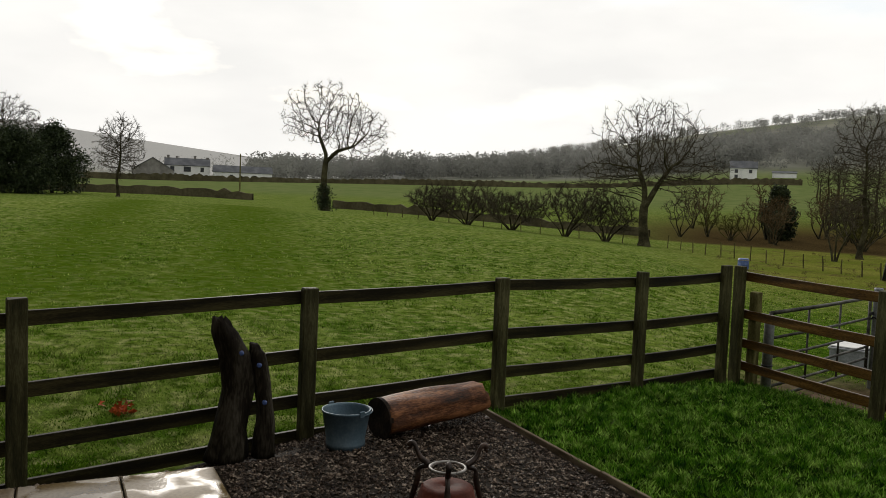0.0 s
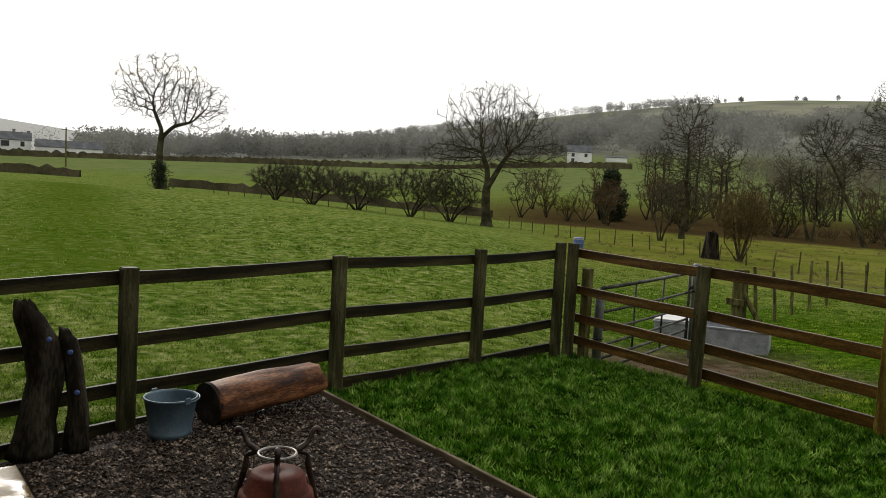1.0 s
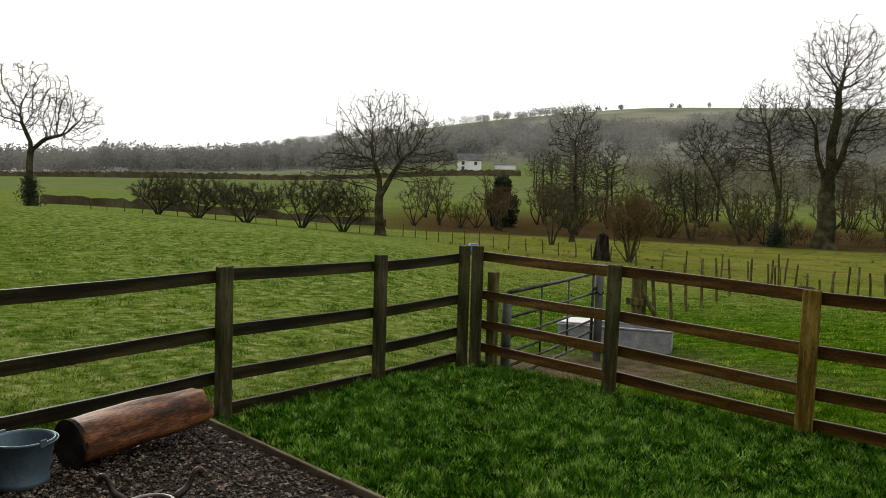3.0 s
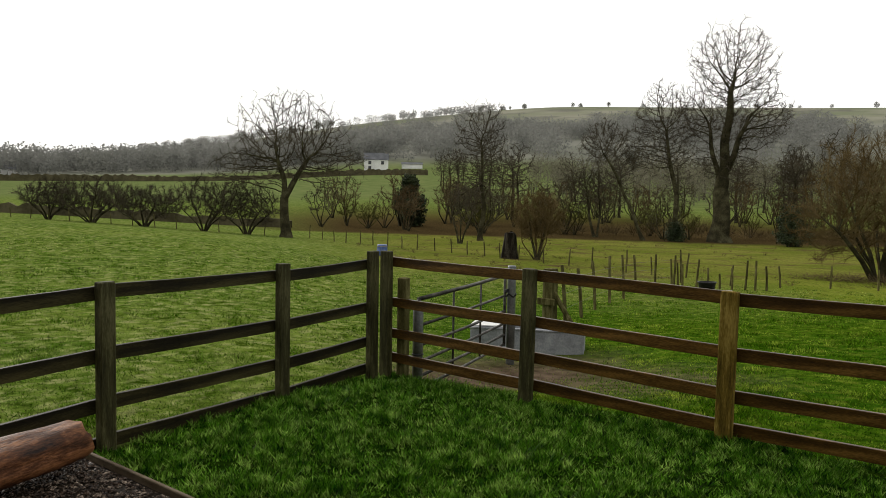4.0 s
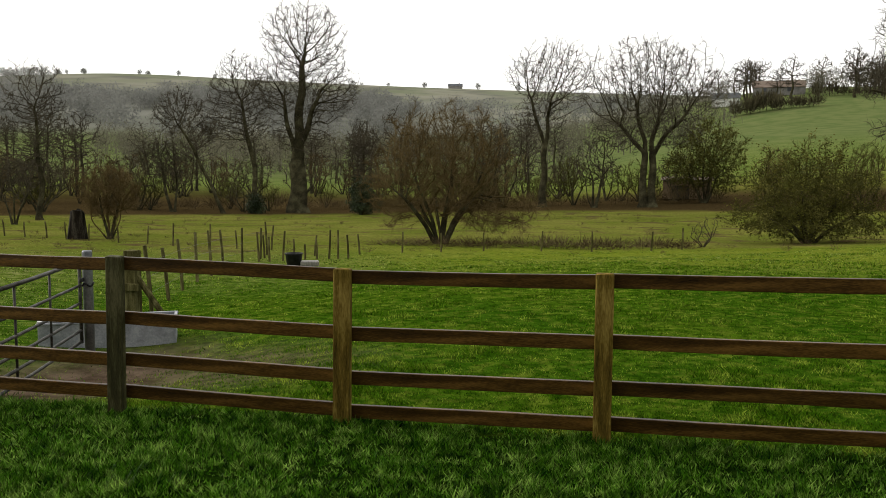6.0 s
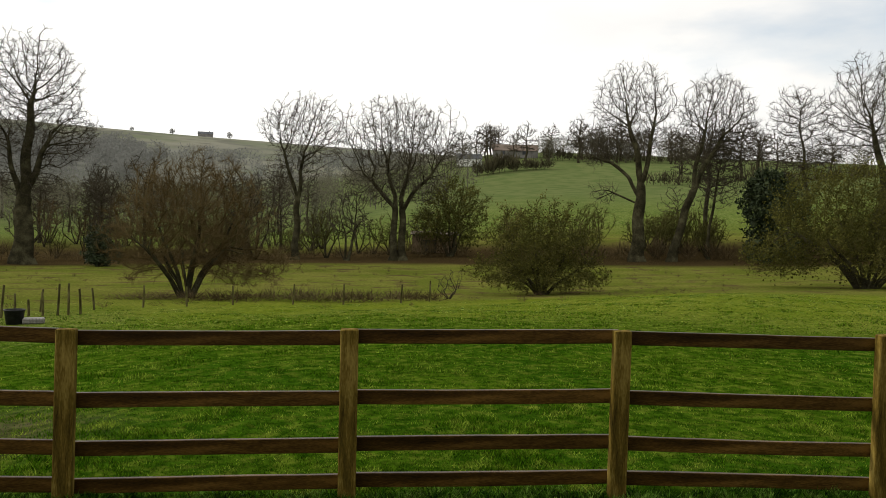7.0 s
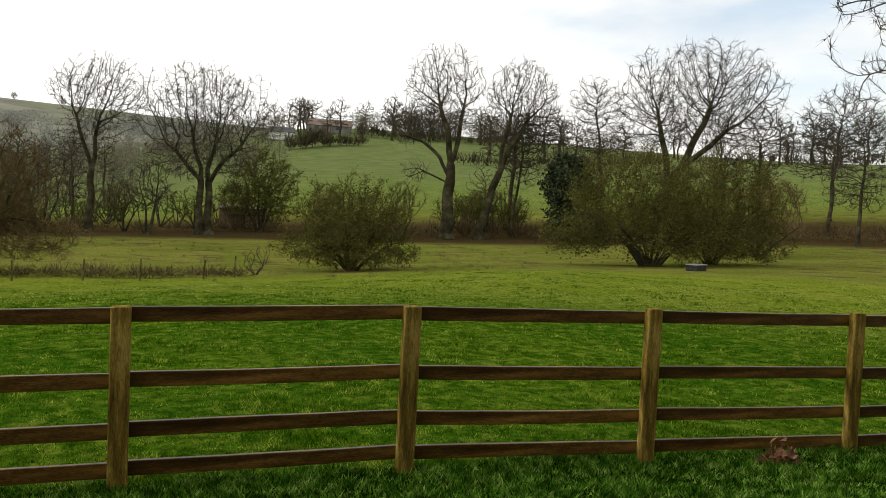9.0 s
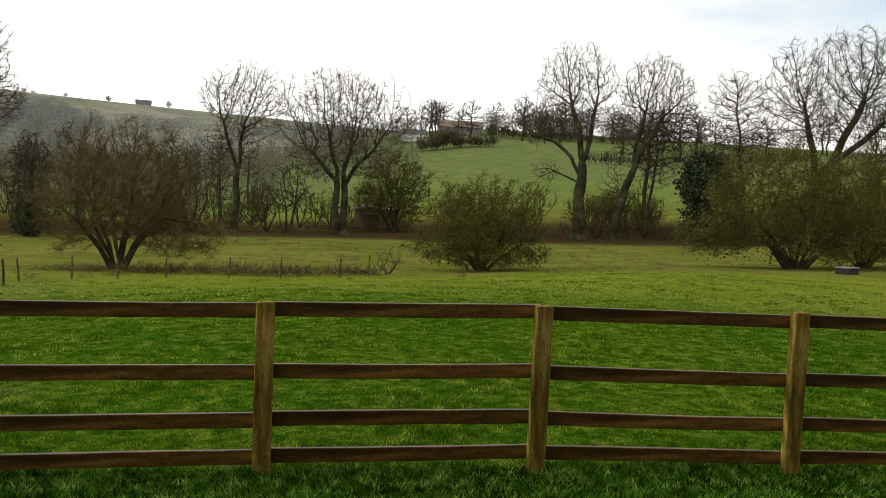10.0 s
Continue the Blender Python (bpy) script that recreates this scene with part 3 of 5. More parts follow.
def grow(seed, h, w, base=0.25, trunk_r=0.25, stems=1, lean=0.0, wide=0.5, lobes=None, lines=None, n=900, step=None, twigs=3, twig_len=0.6, twig_r=0.012, gnarl=0.16, droop=0.02, rise=0.3, deep=0.9):
    """A bare tree or bush. lobes: (across, up, half width, half height) of the rounded masses of its crown; lines: its stems, across and up."""
    rng = np.random.default_rng(seed)
    step = step or 0.018 * h + 0.05
    if lobes is None:
        mid = (base + 1) / 2
        lobes = [(lean * h * mid, h * mid, w * 0.46, h * (1 - base) / 2), (lean * h * 0.8 + w * 0.1, h * 0.8, w * 0.33, h * 0.2), (lean * h * 0.45 - w * 0.12, h * (base + 0.2), w * 0.34, h * 0.16)]
    if lines is None:
        c = lobes[0]
        if stems == 1:
            z = max(h * base, c[1] - c[3] * 0.55)
            lines = [[(0, 0), (lean * z * 0.5 + 0.02 * h * math.sin(seed), z * 0.5), (c[0] * 0.6 + lean * z * 0.3, z), (c[0], c[1] + 0.1 * c[3])]]
        else:
            lines = []
            for k in range(stems):
                u = (k + 0.5) / stems * 2 - 1 + rng.normal(0, 0.12)
                z = h * rng.uniform(0.25, 0.45)
                lines.append([(0.03 * w * u, 0), (0.12 * w * u, z * 0.4), (wide * 0.45 * w * u, z)])
    paths = []
    for k, line in enumerate(lines):
        a = rng.normal(0, 0.9)
        off = 0.0 if len(lines) == 1 else rng.normal(0, 1.0) * wide * 0.2 * w
        paths.append([(x, (abs(x) * 0.4 * math.sin(a) if len(lines) == 1 else off * i / max(1, len(line) - 1)), z) for i, (x, z) in enumerate(line)])
    share = np.array([(l[2] ** 2 * l[3]) ** 0.75 for l in lobes])
    pick = rng.choice(len(lobes), n, p=share / share.sum())
    u = unit(rng.normal(0, 1, (n, 3)))
    ang = np.arctan2(u[:, 1], u[:, 0])
    ragged = 1 + 0.07 * np.sin(4 * ang + seed) + 0.08 * np.sin(6 * ang + 7 * u[:, 2] + seed * 2)
    u *= (0.93 * rng.random(n) ** 0.38 * ragged)[:, None]
    L = np.array(lobes)[pick]
    aims = np.stack([L[:, 0] + u[:, 0] * L[:, 2] * 1.09, u[:, 1] * L[:, 2] * deep, L[:, 1] + u[:, 2] * L[:, 3]], 1)
    aims = aims[aims[:, 2] > 0.06 * h]
    place, parent, way = colonise(rng, paths, aims, step, step * 0.95, gnarl, 0.75, droop, rise)
    ends = np.ones(len(place), bool)
    ends[parent[parent >= 0]] = False
    e = max(1.4, math.log(max(8, ends.sum() / len(lines))) / math.log(trunk_r / (twig_r * 1.1)))
    load = np.where(ends, 1.0, 0.0)
    for j in range(len(place) - 1, -1, -1):
        if parent[j] >= 0:
            load[parent[j]] += load[j]
    rad = twig_r * 1.1 * np.maximum(load, 1) ** (1 / e)
    rad = np.maximum(rad * (1 - 0.55 * np.clip(place[:, 2] / h, 0, 1) * (rad > twig_r * 3)), twig_r)
    j = np.nonzero(parent >= 0)[0]
    p = parent[j]
    r0, r1 = rad[p], rad[j]
    r0 = np.minimum(r0, r1 * 1.5)
    r0, r1 = (r * (1 + 0.55 * np.exp(-place[k, 2] / (0.035 * h))) for r, k in ((r0, p), (r1, j)))
    heavy = r1 > max(0.035, twig_r * 3.2)
    thick = [place[p][heavy] - way[j][heavy] * 0.25 * r1[heavy, None], place[j][heavy], r0[heavy], r1[heavy]]
    thin = [place[p][~heavy], place[j][~heavy], r0[~heavy], r1[~heavy]]
    small = np.nonzero(rad < twig_r * 3.5)[0]
    i = np.repeat(small, twigs)
    side = unit(np.cross(way[i], rng.normal(0, 1, (len(i), 3))))
    a = np.radians(rng.normal(38, 14, len(i)))[:, None]
    td = unit(way[i] * np.cos(a) + side * np.sin(a) + np.array([0, 0, 0.15]))
    back = place[i] - way[i] * step * rng.random((len(i), 1)) * 0.9
    tl = twig_len * rng.uniform(0.45, 1.25, len(i))
    fine = (back, back + td * tl[:, None], np.full(len(i), twig_r * 0.9), None)
    return thick, thin, fine, place[small], np.concatenate([np.array(l) for l in paths])


def leaf_cloud(rng, centres, spread, per, size):
    """Small loose leaves, three-cornered, round the given points."""
    c = np.repeat(centres, per, 0) + rng.normal(0, 1, (len(centres) * per, 3)) * spread
    a, b = unit(rng.normal(0, 1, c.shape)), unit(rng.normal(0, 1, c.shape))
    s = size * rng.uniform(0.6, 1.4, (len(c), 1))
    v = np.stack([c - a * s * 0.5, c + a * s * 0.5, c + b * s], 1).reshape(-1, 3)
    return v, np.arange(len(v)).reshape(-1, 3)


def tree(name, x, y, h, w, label, category="tree", seed=1, twig_mat=M_TWIG, leaves=None, leaf_n=0, leaf_size=0.14, ivy=0.0, turn=None, **kw):
    """A thing with trunk (stems and limbs) and crown (branchlets and twigs), and foliage or ivy where it has them."""
    kw.setdefault("twig_len", 0.028 * h + 0.2)
    thick, thin, fine, pos, stem = grow(seed, h, w, **kw)
    root = empty(name, x, y, hz(x, y) - 0.05, math.degrees(math.atan2(-x, y)) if turn is None else turn)
    v, f = frusta(*thick, 6)
    mesh_part("trunk", fast_mesh("trunk", v, f, True), M_BARK, root)
    va, fa = frusta(*thin, 3)
    vb, fb = frusta(*fine, 3)
    fa = np.concatenate([fa[:, :3], fa[:, [0, 2, 3]]])
    me = fast_mesh("crown", np.concatenate([va, vb]), np.concatenate([fa, fb + len(va)]), False)
    mesh_part("crown", me, twig_mat, root)
    rng = np.random.default_rng(seed + 99)
    if leaf_n:
        pick = pos[rng.integers(0, len(pos), leaf_n)]
        lv, lf = leaf_cloud(rng, pick, w * 0.03, 12, leaf_size)
        mesh_part("foliage", fast_mesh("foliage", lv, lf), leaves or M_LEAF_OLIVE, root)
    if ivy:
        t = np.sort(rng.random(260))
        z = t * ivy * h
        order = np.argsort(stem[:, 2])
        pick = np.stack([np.interp(z, stem[order, 2], stem[order, 0]), np.interp(z, stem[order, 2], stem[order, 1]), z], 1)
        pick += rng.normal(0, 1, pick.shape) * np.array([0.30, 0.30, 0.15]) * (1.3 - 0.6 * t)[:, None]
        pick[:, 2] = np.abs(pick[:, 2])
        lv, lf = leaf_cloud(rng, pick, 0.16, 14, 0.12)
        mesh_part("ivy", fast_mesh("ivy", lv, lf), M_LEAF, root)
    return tagged(root, label, category)


def evergreen(name, x, y, h, w, label, seed, category="tree", n=1300):
    """A dense dark evergreen: trunk, and a crown of leaf clumps with an uneven outline."""
    rng = np.random.default_rng(seed)
    root = empty(name, x, y, hz(x, y) - 0.05)
    part("trunk", pipe([(0, 0, 0), (0.03 * h, 0, h * 0.4), (0, 0.02 * h, h * 0.8)], [h * 0.03, h * 0.022, h * 0.006]), M_BARK, root, smooth=True)
    k = 34
    u = rng.random(k)
    a = rng.random(k) * 2 * math.pi
    lim = w / 2 * np.sqrt(np.clip(1.08 - (2 * u - 0.75) ** 2, 0.05, 1)) * 0.72
    rr = lim * np.sqrt(rng.random(k))
    blob = np.stack([np.cos(a) * rr, np.sin(a) * rr, h * (0.12 + 0.78 * u)], 1)
    size = rng.uniform(0.12, 0.24, k) * w
    i = rng.integers(0, k, n)
    v = unit(rng.normal(0, 1, (n, 3)))
    c = blob[i] + v * (size[i] * rng.random(n) ** 0.35)[:, None]
    c[:, 2] = np.maximum(c[:, 2], 0.05 * h)
    lv, lf = leaf_cloud(rng, c, w * 0.03, 18, max(0.13, h * 0.032))
    mesh_part("crown", fast_mesh("crown", lv, lf), M_LEAF, root)
    return tagged(root, label, category)


TALL = "tall leafless deciduous tree on the meadow bank"
tree("tree", -70.4, 20.65, 11.6, 9.4, "leafless spreading tree with ivy at its foot in pasture", seed=11, trunk_r=0.25, ivy=0.20, n=1300, twigs=2, rise=0.1, gnarl=0.28, lobes=[(-0.2, 8.9, 4.1, 3.1), (2.7, 7.2, 3.2, 2.8), (-2.6, 7.4, 1.6, 1.8)], lines=[[(0, 0), (-0.2, 3.4), (-0.1, 5.2), (-0.7, 7.0)], [(-0.1, 4.6), (1.0, 5.5), (2.4, 6.0)]], wide=0.02)
tree("tree", -86.5, 4.1, 8.6, 5.6, "slender leafless tree at the field edge", seed=12, base=0.22, trunk_r=0.17, n=1152, lobes=[(0.2, 5.0, 2.5, 3.5)])
tree("tree", -44.5, 36.0, 10.3, 11.2, "broad leafless oak beside the stake fence", seed=13, trunk_r=0.27, n=1700, twigs=2, rise=0.25, gnarl=0.22, lobes=[(0.2, 7.2, 4.2, 3.5), (-2.7, 4.8, 2.6, 1.7), (2.9, 5.2, 2.8, 1.9)], lines=[[(0, 0), (-0.1, 2.2), (-0.2, 4.0), (-0.6, 5.6)], [(-0.1, 2.8), (0.7, 4.2), (1.4, 5.4)]], wide=0.02)
tree("tree", -39.1, 51.2, 11.2, 6.4, "slender leafless tree beyond the stake fence", seed=14, trunk_r=0.22, n=1488, twigs=2, lobes=[(0, 7.8, 2.2, 3.8), (-0.7, 3.8, 2.1, 1.7)])
tree("tree", -37.2, 65.9, 7.0, 4.9, TALL, seed=15, trunk_r=0.14, n=792, lobes=[(-0.6, 4.6, 2.0, 2.3)], lines=[[(0, 0), (-0.4, 1.8), (-0.8, 4.4)], [(0.3, 0), (0.5, 2.2), (0.3, 4.2)]], wide=0.1)
tree("tree", -32.4, 66.1, 10.8, 7.4, "leaning leafless tree on the meadow bank", seed=16, trunk_r=0.18, n=1008, lobes=[(-3.5, 8.6, 2.5, 2.2), (-1.6, 7.2, 1.6, 1.4)], lines=[[(0, 0), (-0.7, 1.9), (-1.7, 3.9), (-2.3, 5.6), (-3.6, 7.6)]])
tree("tree", -29.9, 67.3, 15.8, 8.8, TALL, seed=17, trunk_r=0.27, n=1920, ivy=0.1, lobes=[(-1.1, 10.0, 3.0, 4.4), (-2.4, 8.2, 2.6, 2.6)], gnarl=0.14, lines=[[(0, 0), (-0.1, 4.0), (-0.8, 8.0), (-1.2, 10.0)]], droop=0.06)
tree("tree", -26.9, 69.6, 20.4, 12.0, "very tall leafless ash tree on the meadow bank", seed=18, trunk_r=0.45, n=3600, twig_len=0.7, gnarl=0.14, droop=0.07, step=0.36, lobes=[(0.7, 15.0, 4.0, 4.5), (0.9, 11.0, 5.0, 3.3), (0.2, 7.0, 3.0, 1.8)], lines=[[(0, 0), (0.1, 6.0), (0.3, 10.0), (0.6, 13.5)], [(0.0, 4.5), (-0.7, 7.5), (-1.3, 10.5)], [(0.1, 5.5), (1.0, 8.0), (1.9, 10.5)]], wide=0.02)
tree("tree", -22.8, 76.3, 9.4, 5.0, TALL, seed=19, trunk_r=0.15, n=912, lobes=[(0, 5.3, 1.9, 3.8)])
tree("tree", -5.6, 77.8, 16.0, 8.4, "tall leafless tree with a rounded crown on the bank", seed=20, trunk_r=0.26, n=2160, gnarl=0.14, droop=0.05, lobes=[(0.9, 12.2, 3.8, 3.9), (-2.1, 12.9, 1.7, 1.6), (-0.3, 8.5, 2.7, 2.2)], lines=[[(0, 0), (0.1, 5.0), (0.4, 8.0), (0.6, 10.0)], [(0.1, 5.5), (-0.6, 8.2), (-1.4, 10.6)]], wide=0.02)
tree("tree", 3.9, 75.9, 16.1, 12.2, "domed leafless oak with twin trunks on the bank", seed=21, trunk_r=0.27, n=3360, gnarl=0.2, droop=0.01, step=0.33, lobes=[(0.2, 11.0, 6.1, 4.6), (-0.1, 6.9, 4.9, 2.2)], lines=[[(-0.35, 0), (-0.3, 3.0), (-0.35, 6.0), (-1.0, 8.4)], [(0.5, 0), (0.4, 3.0), (0.35, 6.0), (0.9, 8.6)], [(-0.3, 4.6), (-1.6, 6.4), (-2.8, 7.6)], [(0.4, 4.8), (1.6, 6.6), (2.9, 8.0)]], wide=0.03)
tree("tree", -0.8, 76.0, 7.0, 4.9, "small leafless tree on the bank", seed=22, base=0.25, trunk_r=0.12, stems=3, wide=0.4, n=330)
tree("tree", 25.4, 71.7, 18.4, 9.4, "tall leafless ash with arching limbs on the bank", seed=23, trunk_r=0.29, n=2400, twigs=2, gnarl=0.17, droop=0.05, step=0.34, lobes=[(-0.6, 13.7, 3.9, 4.8), (-3.6, 10.0, 2.3, 1.7), (-3.1, 6.2, 1.5, 1.2)], lines=[[(0, 0), (0.1, 4.0), (0.2, 7.5), (-0.4, 10.5), (-1.0, 12.5)], [(0.2, 7.0), (0.9, 10.0), (1.2, 12.5)], [(0.1, 5.6), (-0.8, 7.6), (-2.6, 9.0), (-4.6, 9.6)], [(0.1, 5.0), (-1.4, 5.9), (-2.6, 6.4)]], wide=0.02)
tree("tree", 28.4, 70.9, 18.0, 9.6, "tall slanting leafless ash on the bank", seed=24, trunk_r=0.30, n=2040, gnarl=0.17, droop=0.05, step=0.34, lobes=[(3.4, 13.3, 3.6, 3.8), (4.7, 11.0, 3.1, 2.1)], lines=[[(0, 0), (0.6, 3.0), (1.5, 6.0), (2.0, 9.5), (2.6, 12.0)], [(1.6, 6.4), (2.9, 9.4), (4.2, 11.5)]], wide=0.02)
tree("tree", 32.0, 71.3, 12.4, 6.4, "small leafless tree on the bank", seed=25, trunk_r=0.17, n=1152, lobes=[(0.8, 8.3, 2.6, 4.1)])
tree("tree", 43.9, 65.0, 19.5, 15.6, "huge domed leafless tree leaning over thorn bushes", seed=26, trunk_r=0.41, n=3600, gnarl=0.17, droop=0.03, step=0.36, lobes=[(3.0, 13.2, 7.2, 5.2), (-1.0, 11.0, 4.0, 3.0), (6.0, 11.0, 4.0, 2.6)], lines=[[(0, 0), (0.4, 4.0), (0.4, 7.5), (-0.4, 10.5)], [(0.4, 3.5), (1.4, 6.0), (3.0, 9.5), (4.0, 12.0)], [(1.4, 6.0), (3.4, 8.0), (5.8, 10.2)]], wide=0.04)
tree("tree", 38.5, 67.0, 15.4, 9.0, "leafless tree with ivy beside the domed tree", seed=27, trunk_r=0.24, ivy=0.35, n=1800, lobes=[(-0.5, 12.2, 2.7, 3.2), (0, 8.2, 3.2, 3.0)])
tree("tree", 56.2, 57.2, 13.6, 7.0, "crooked leafless tree on the far bank", seed=28, trunk_r=0.21, n=1488, gnarl=0.22, lobes=[(0.5, 9.4, 3.6, 4.2), (-2.0, 6.5, 2.2, 1.8)])
tree("tree", 52.2, 49.9, 11.2, 6.6, "leafless tree beside the far bank", seed=29, base=0.2, trunk_r=0.18, n=1320, gnarl=0.22)
tree("tree", -93.6, -6.4, 10.2, 7.5, "leafless tree behind dark evergreens", seed=30, trunk_r=0.21, n=1440, lobes=[(0, 6.8, 3.8, 3.4)])
evergreen("evergreen_tree", -93.7, -1.9, 6.8, 8.4, "dark evergreen tree at the field edge", 41)
evergreen("evergreen_tree", -88.6, -5.0, 6.2, 8.4, "dark evergreen tree at the field edge", 42)
evergreen("evergreen_tree", -56.2, 61.6, 5.2, 3.6, "small dark evergreen on the bank", 43)
evergreen("holly_bush", -20.0, 66.7, 3.0, 3.6, "dark holly bush on the bank", 44, "bush", 400)
evergreen("evergreen_tree", 34.7, 65.6, 8.6, 6.4, "dark ivy-smothered tree on the bank", 45, n=520)

# thorn bushes and coppiced shrubs
HEDGEROW = dict(trunk_r=0.07, stems=6, twigs=5, n=460, twig_len=0.45, twig_r=0.009, wide=0.8, gnarl=0.3, droop=0.0)
for bx, by, bh, bw, bseed in ((-60.4, 26.8, 3.2, 4.4, 50), (-57.6, 28.6, 3.7, 6.4, 51), (-54.1, 30.8, 3.3, 5.2, 52), (-50.2, 33.2, 4.2, 5.2, 53), (-47.7, 35.0, 4.1, 4.4, 54)):
    tree("thorn_bush", bx, by, bh, bw, "bare thorn bush in the field hedge", "bush", bseed, lobes=[(0, bh * 0.6, bw * 0.5, bh * 0.38), (bw * 0.2, bh * 0.45, bw * 0.38, bh * 0.3)], **HEDGEROW)
tree("thorn_bush", -36.6, 45.5, 4.4, 2.8, "thin bare shrub beside the stake fence", "bush", 55, trunk_r=0.06, stems=4, twigs=3, n=200, twig_len=0.35, twig_r=0.008, wide=0.7)
tree("willow_bush", -22.2, 33.8, 3.5, 2.7, "reddish bare coppiced bush beside the stake fence", "bush", 56, twig_mat=M_TWIG_RED, trunk_r=0.045, stems=9, twigs=7, n=420, twig_len=0.45, twig_r=0.008, wide=0.6, droop=0.2, gnarl=0.1, lobes=[(0, 2.2, 1.4, 1.3)])
tree("willow_bush", -7.2, 36.2, 6.4, 6.2, "large russet leafless willow bush in the meadow", "bush", 57, twig_mat=M_TWIG_RED, trunk_r=0.085, stems=11, twigs=7, n=2000, twig_len=0.6, twig_r=0.007, wide=0.7, droop=0.05, gnarl=0.16, step=0.19, lobes=[(0.2, 3.6, 3.1, 2.9), (2.5, 1.5, 2.2, 1.0), (-2.0, 2.6, 1.5, 2.1)])
tree("hawthorn_bush", 9.3, 40.0, 5.0, 5.9, "rounded olive hawthorn bush in the meadow", "bush", 58, twig_mat=M_TWIG_OLIVE, trunk_r=0.08, stems=10, twigs=6, n=1100, twig_len=0.38, twig_r=0.008, wide=0.8, gnarl=0.28, droop=0.0, step=0.17, leaf_n=1300, leaf_size=0.09, lobes=[(0, 2.6, 2.7, 2.4), (-0.2, 1.1, 3.5, 1.0)])
tree("hawthorn_bush", 25.1, 37.6, 6.9, 9.6, "large olive thorn bush in the meadow", "bush", 59, twig_mat=M_TWIG_OLIVE, trunk_r=0.10, stems=11, twigs=6, n=1500, twig_len=0.42, twig_r=0.008, wide=0.8, gnarl=0.26, droop=0.0, step=0.23, leaf_n=1700, leaf_size=0.10, lobes=[(-0.6, 3.5, 4.0, 3.2), (-3.9, 1.5, 2.2, 1.3), (1.6, 1.6, 3.6, 1.5)])
tree("hawthorn_bush", 29.6, 38.6, 6.2, 6.6, "olive thorn bush in the meadow", "bush", 60, twig_mat=M_TWIG_OLIVE, trunk_r=0.08, stems=8, twigs=6, n=1000, twig_len=0.42, twig_r=0.008, wide=0.8, gnarl=0.26, droop=0.0, leaf_n=1000, leaf_size=0.10, lobes=[(0.6, 3.5, 3.4, 3.2), (1.0, 1.5, 3.6, 1.4)])
tree("thorn_bush", 39.0, 45.8, 5.6, 6.8, "russet bare thorn bush beside the bank", "bush", 61, twig_mat=M_TWIG_RED, trunk_r=0.08, stems=8, twigs=6, n=900, twig_len=0.42, twig_r=0.008, wide=0.8, gnarl=0.26, droop=0.0)
tree("hawthorn_bush", 9.3, 79.5, 8.3, 7.6, "dense olive thorn tree behind the meadow bank", "bush", 62, twig_mat=M_TWIG_OLIVE, trunk_r=0.12, stems=5, twigs=6, n=900, twig_len=0.5, twig_r=0.009, leaf_n=650, leaf_size=0.15, lobes=[(0.4, 5.0, 3.4, 3.2), (-1.2, 3.2, 2.8, 2.2), (1.4, 2.6, 2.6, 2.0)])
tree("thorn_bush", -9.7, 79.4, 8.8, 6.6, "bare thorn tree behind the meadow bank", "bush", 63, trunk_r=0.12, stems=4, twigs=4, n=500, twig_len=0.45, twig_r=0.01)
tree("thorn_bush", 20.5, 70.5, 5.5, 5.0, "thin olive thorn bush among the bank trees", "bush", 65, twig_mat=M_TWIG_OLIVE, trunk_r=0.06, stems=6, twigs=4, n=380, twig_len=0.45, twig_r=0.009)
tree("thorn_bush", 4.3, 36.8, 1.4, 1.6, "small bare thorn shrub in the meadow", "bush", 64, trunk_r=0.03, stems=4, twigs=1, n=70, twig_len=0.2, twig_r=0.007, wide=0.9, gnarl=0.4, step=0.11)

# ---------------------------------------------------------------- post and rail fences
def post_mesh(h, wx=0.075, wy=0.125, seed=0):
    """A sawn post with a slightly domed, worn top."""
    rng = random.Random(seed)
    bm = bmesh.new()
    add_box(bm, (wx, wy, h + 0.3), pose(0, 0, (h - 0.3) / 2), 0.007)
    for v in bm.verts:
        if v.co.z > h - 0.05:
            v.co.z += rng.uniform(-0.006, 0.003) - 0.10 * abs(v.co.y) * 0.6
    return bm


def rail_mesh(p, q, depth=0.04, tall=0.10, seed=0):
    """A sawn rail between two points, slightly bowed along its length."""
    rng = random.Random(seed)
    p, q = Vector(p), Vector(q)
    d = q - p
    n = 6
    bm = bmesh.new()
    rings = []
    sag, bow = rng.uniform(-0.008, 0.004), rng.uniform(-0.006, 0.006)
    for i in range(n + 1):
        f = i / n
        s = math.sin(math.pi * f)
        x = d.length * (f - 0.5)
        ty, tz = depth / 2, tall / 2 + rng.uniform(-0.0015, 0.0015)
        c = 0.004
        prof = [(-ty, -tz + c), (-ty + c, -tz), (ty - c, -tz), (ty, -tz + c), (ty, tz - c), (ty - c, tz), (-ty + c, tz), (-ty, tz - c)]
        rings.append([bm.verts.new((x, a + bow * s, b + sag * s)) for a, b in prof])
    for a, b in zip(rings[:-1], rings[1:]):
        for j in range(8):
            bm.faces.new((a[j], a[(j + 1) % 8], b[(j + 1) % 8], b[j]))
    bm.faces.new(rings[0]), bm.faces.new(rings[-1][::-1])
    bmesh.ops.recalc_face_normals(bm, faces=bm.faces[:])
    m = Matrix.Translation((p + q) / 2) @ Matrix.Rotation(math.atan2(d.y, d.x), 4, "Z") @ Matrix.Rotation(-math.asin(d.z / d.length), 4, "Y")
    return bm, m


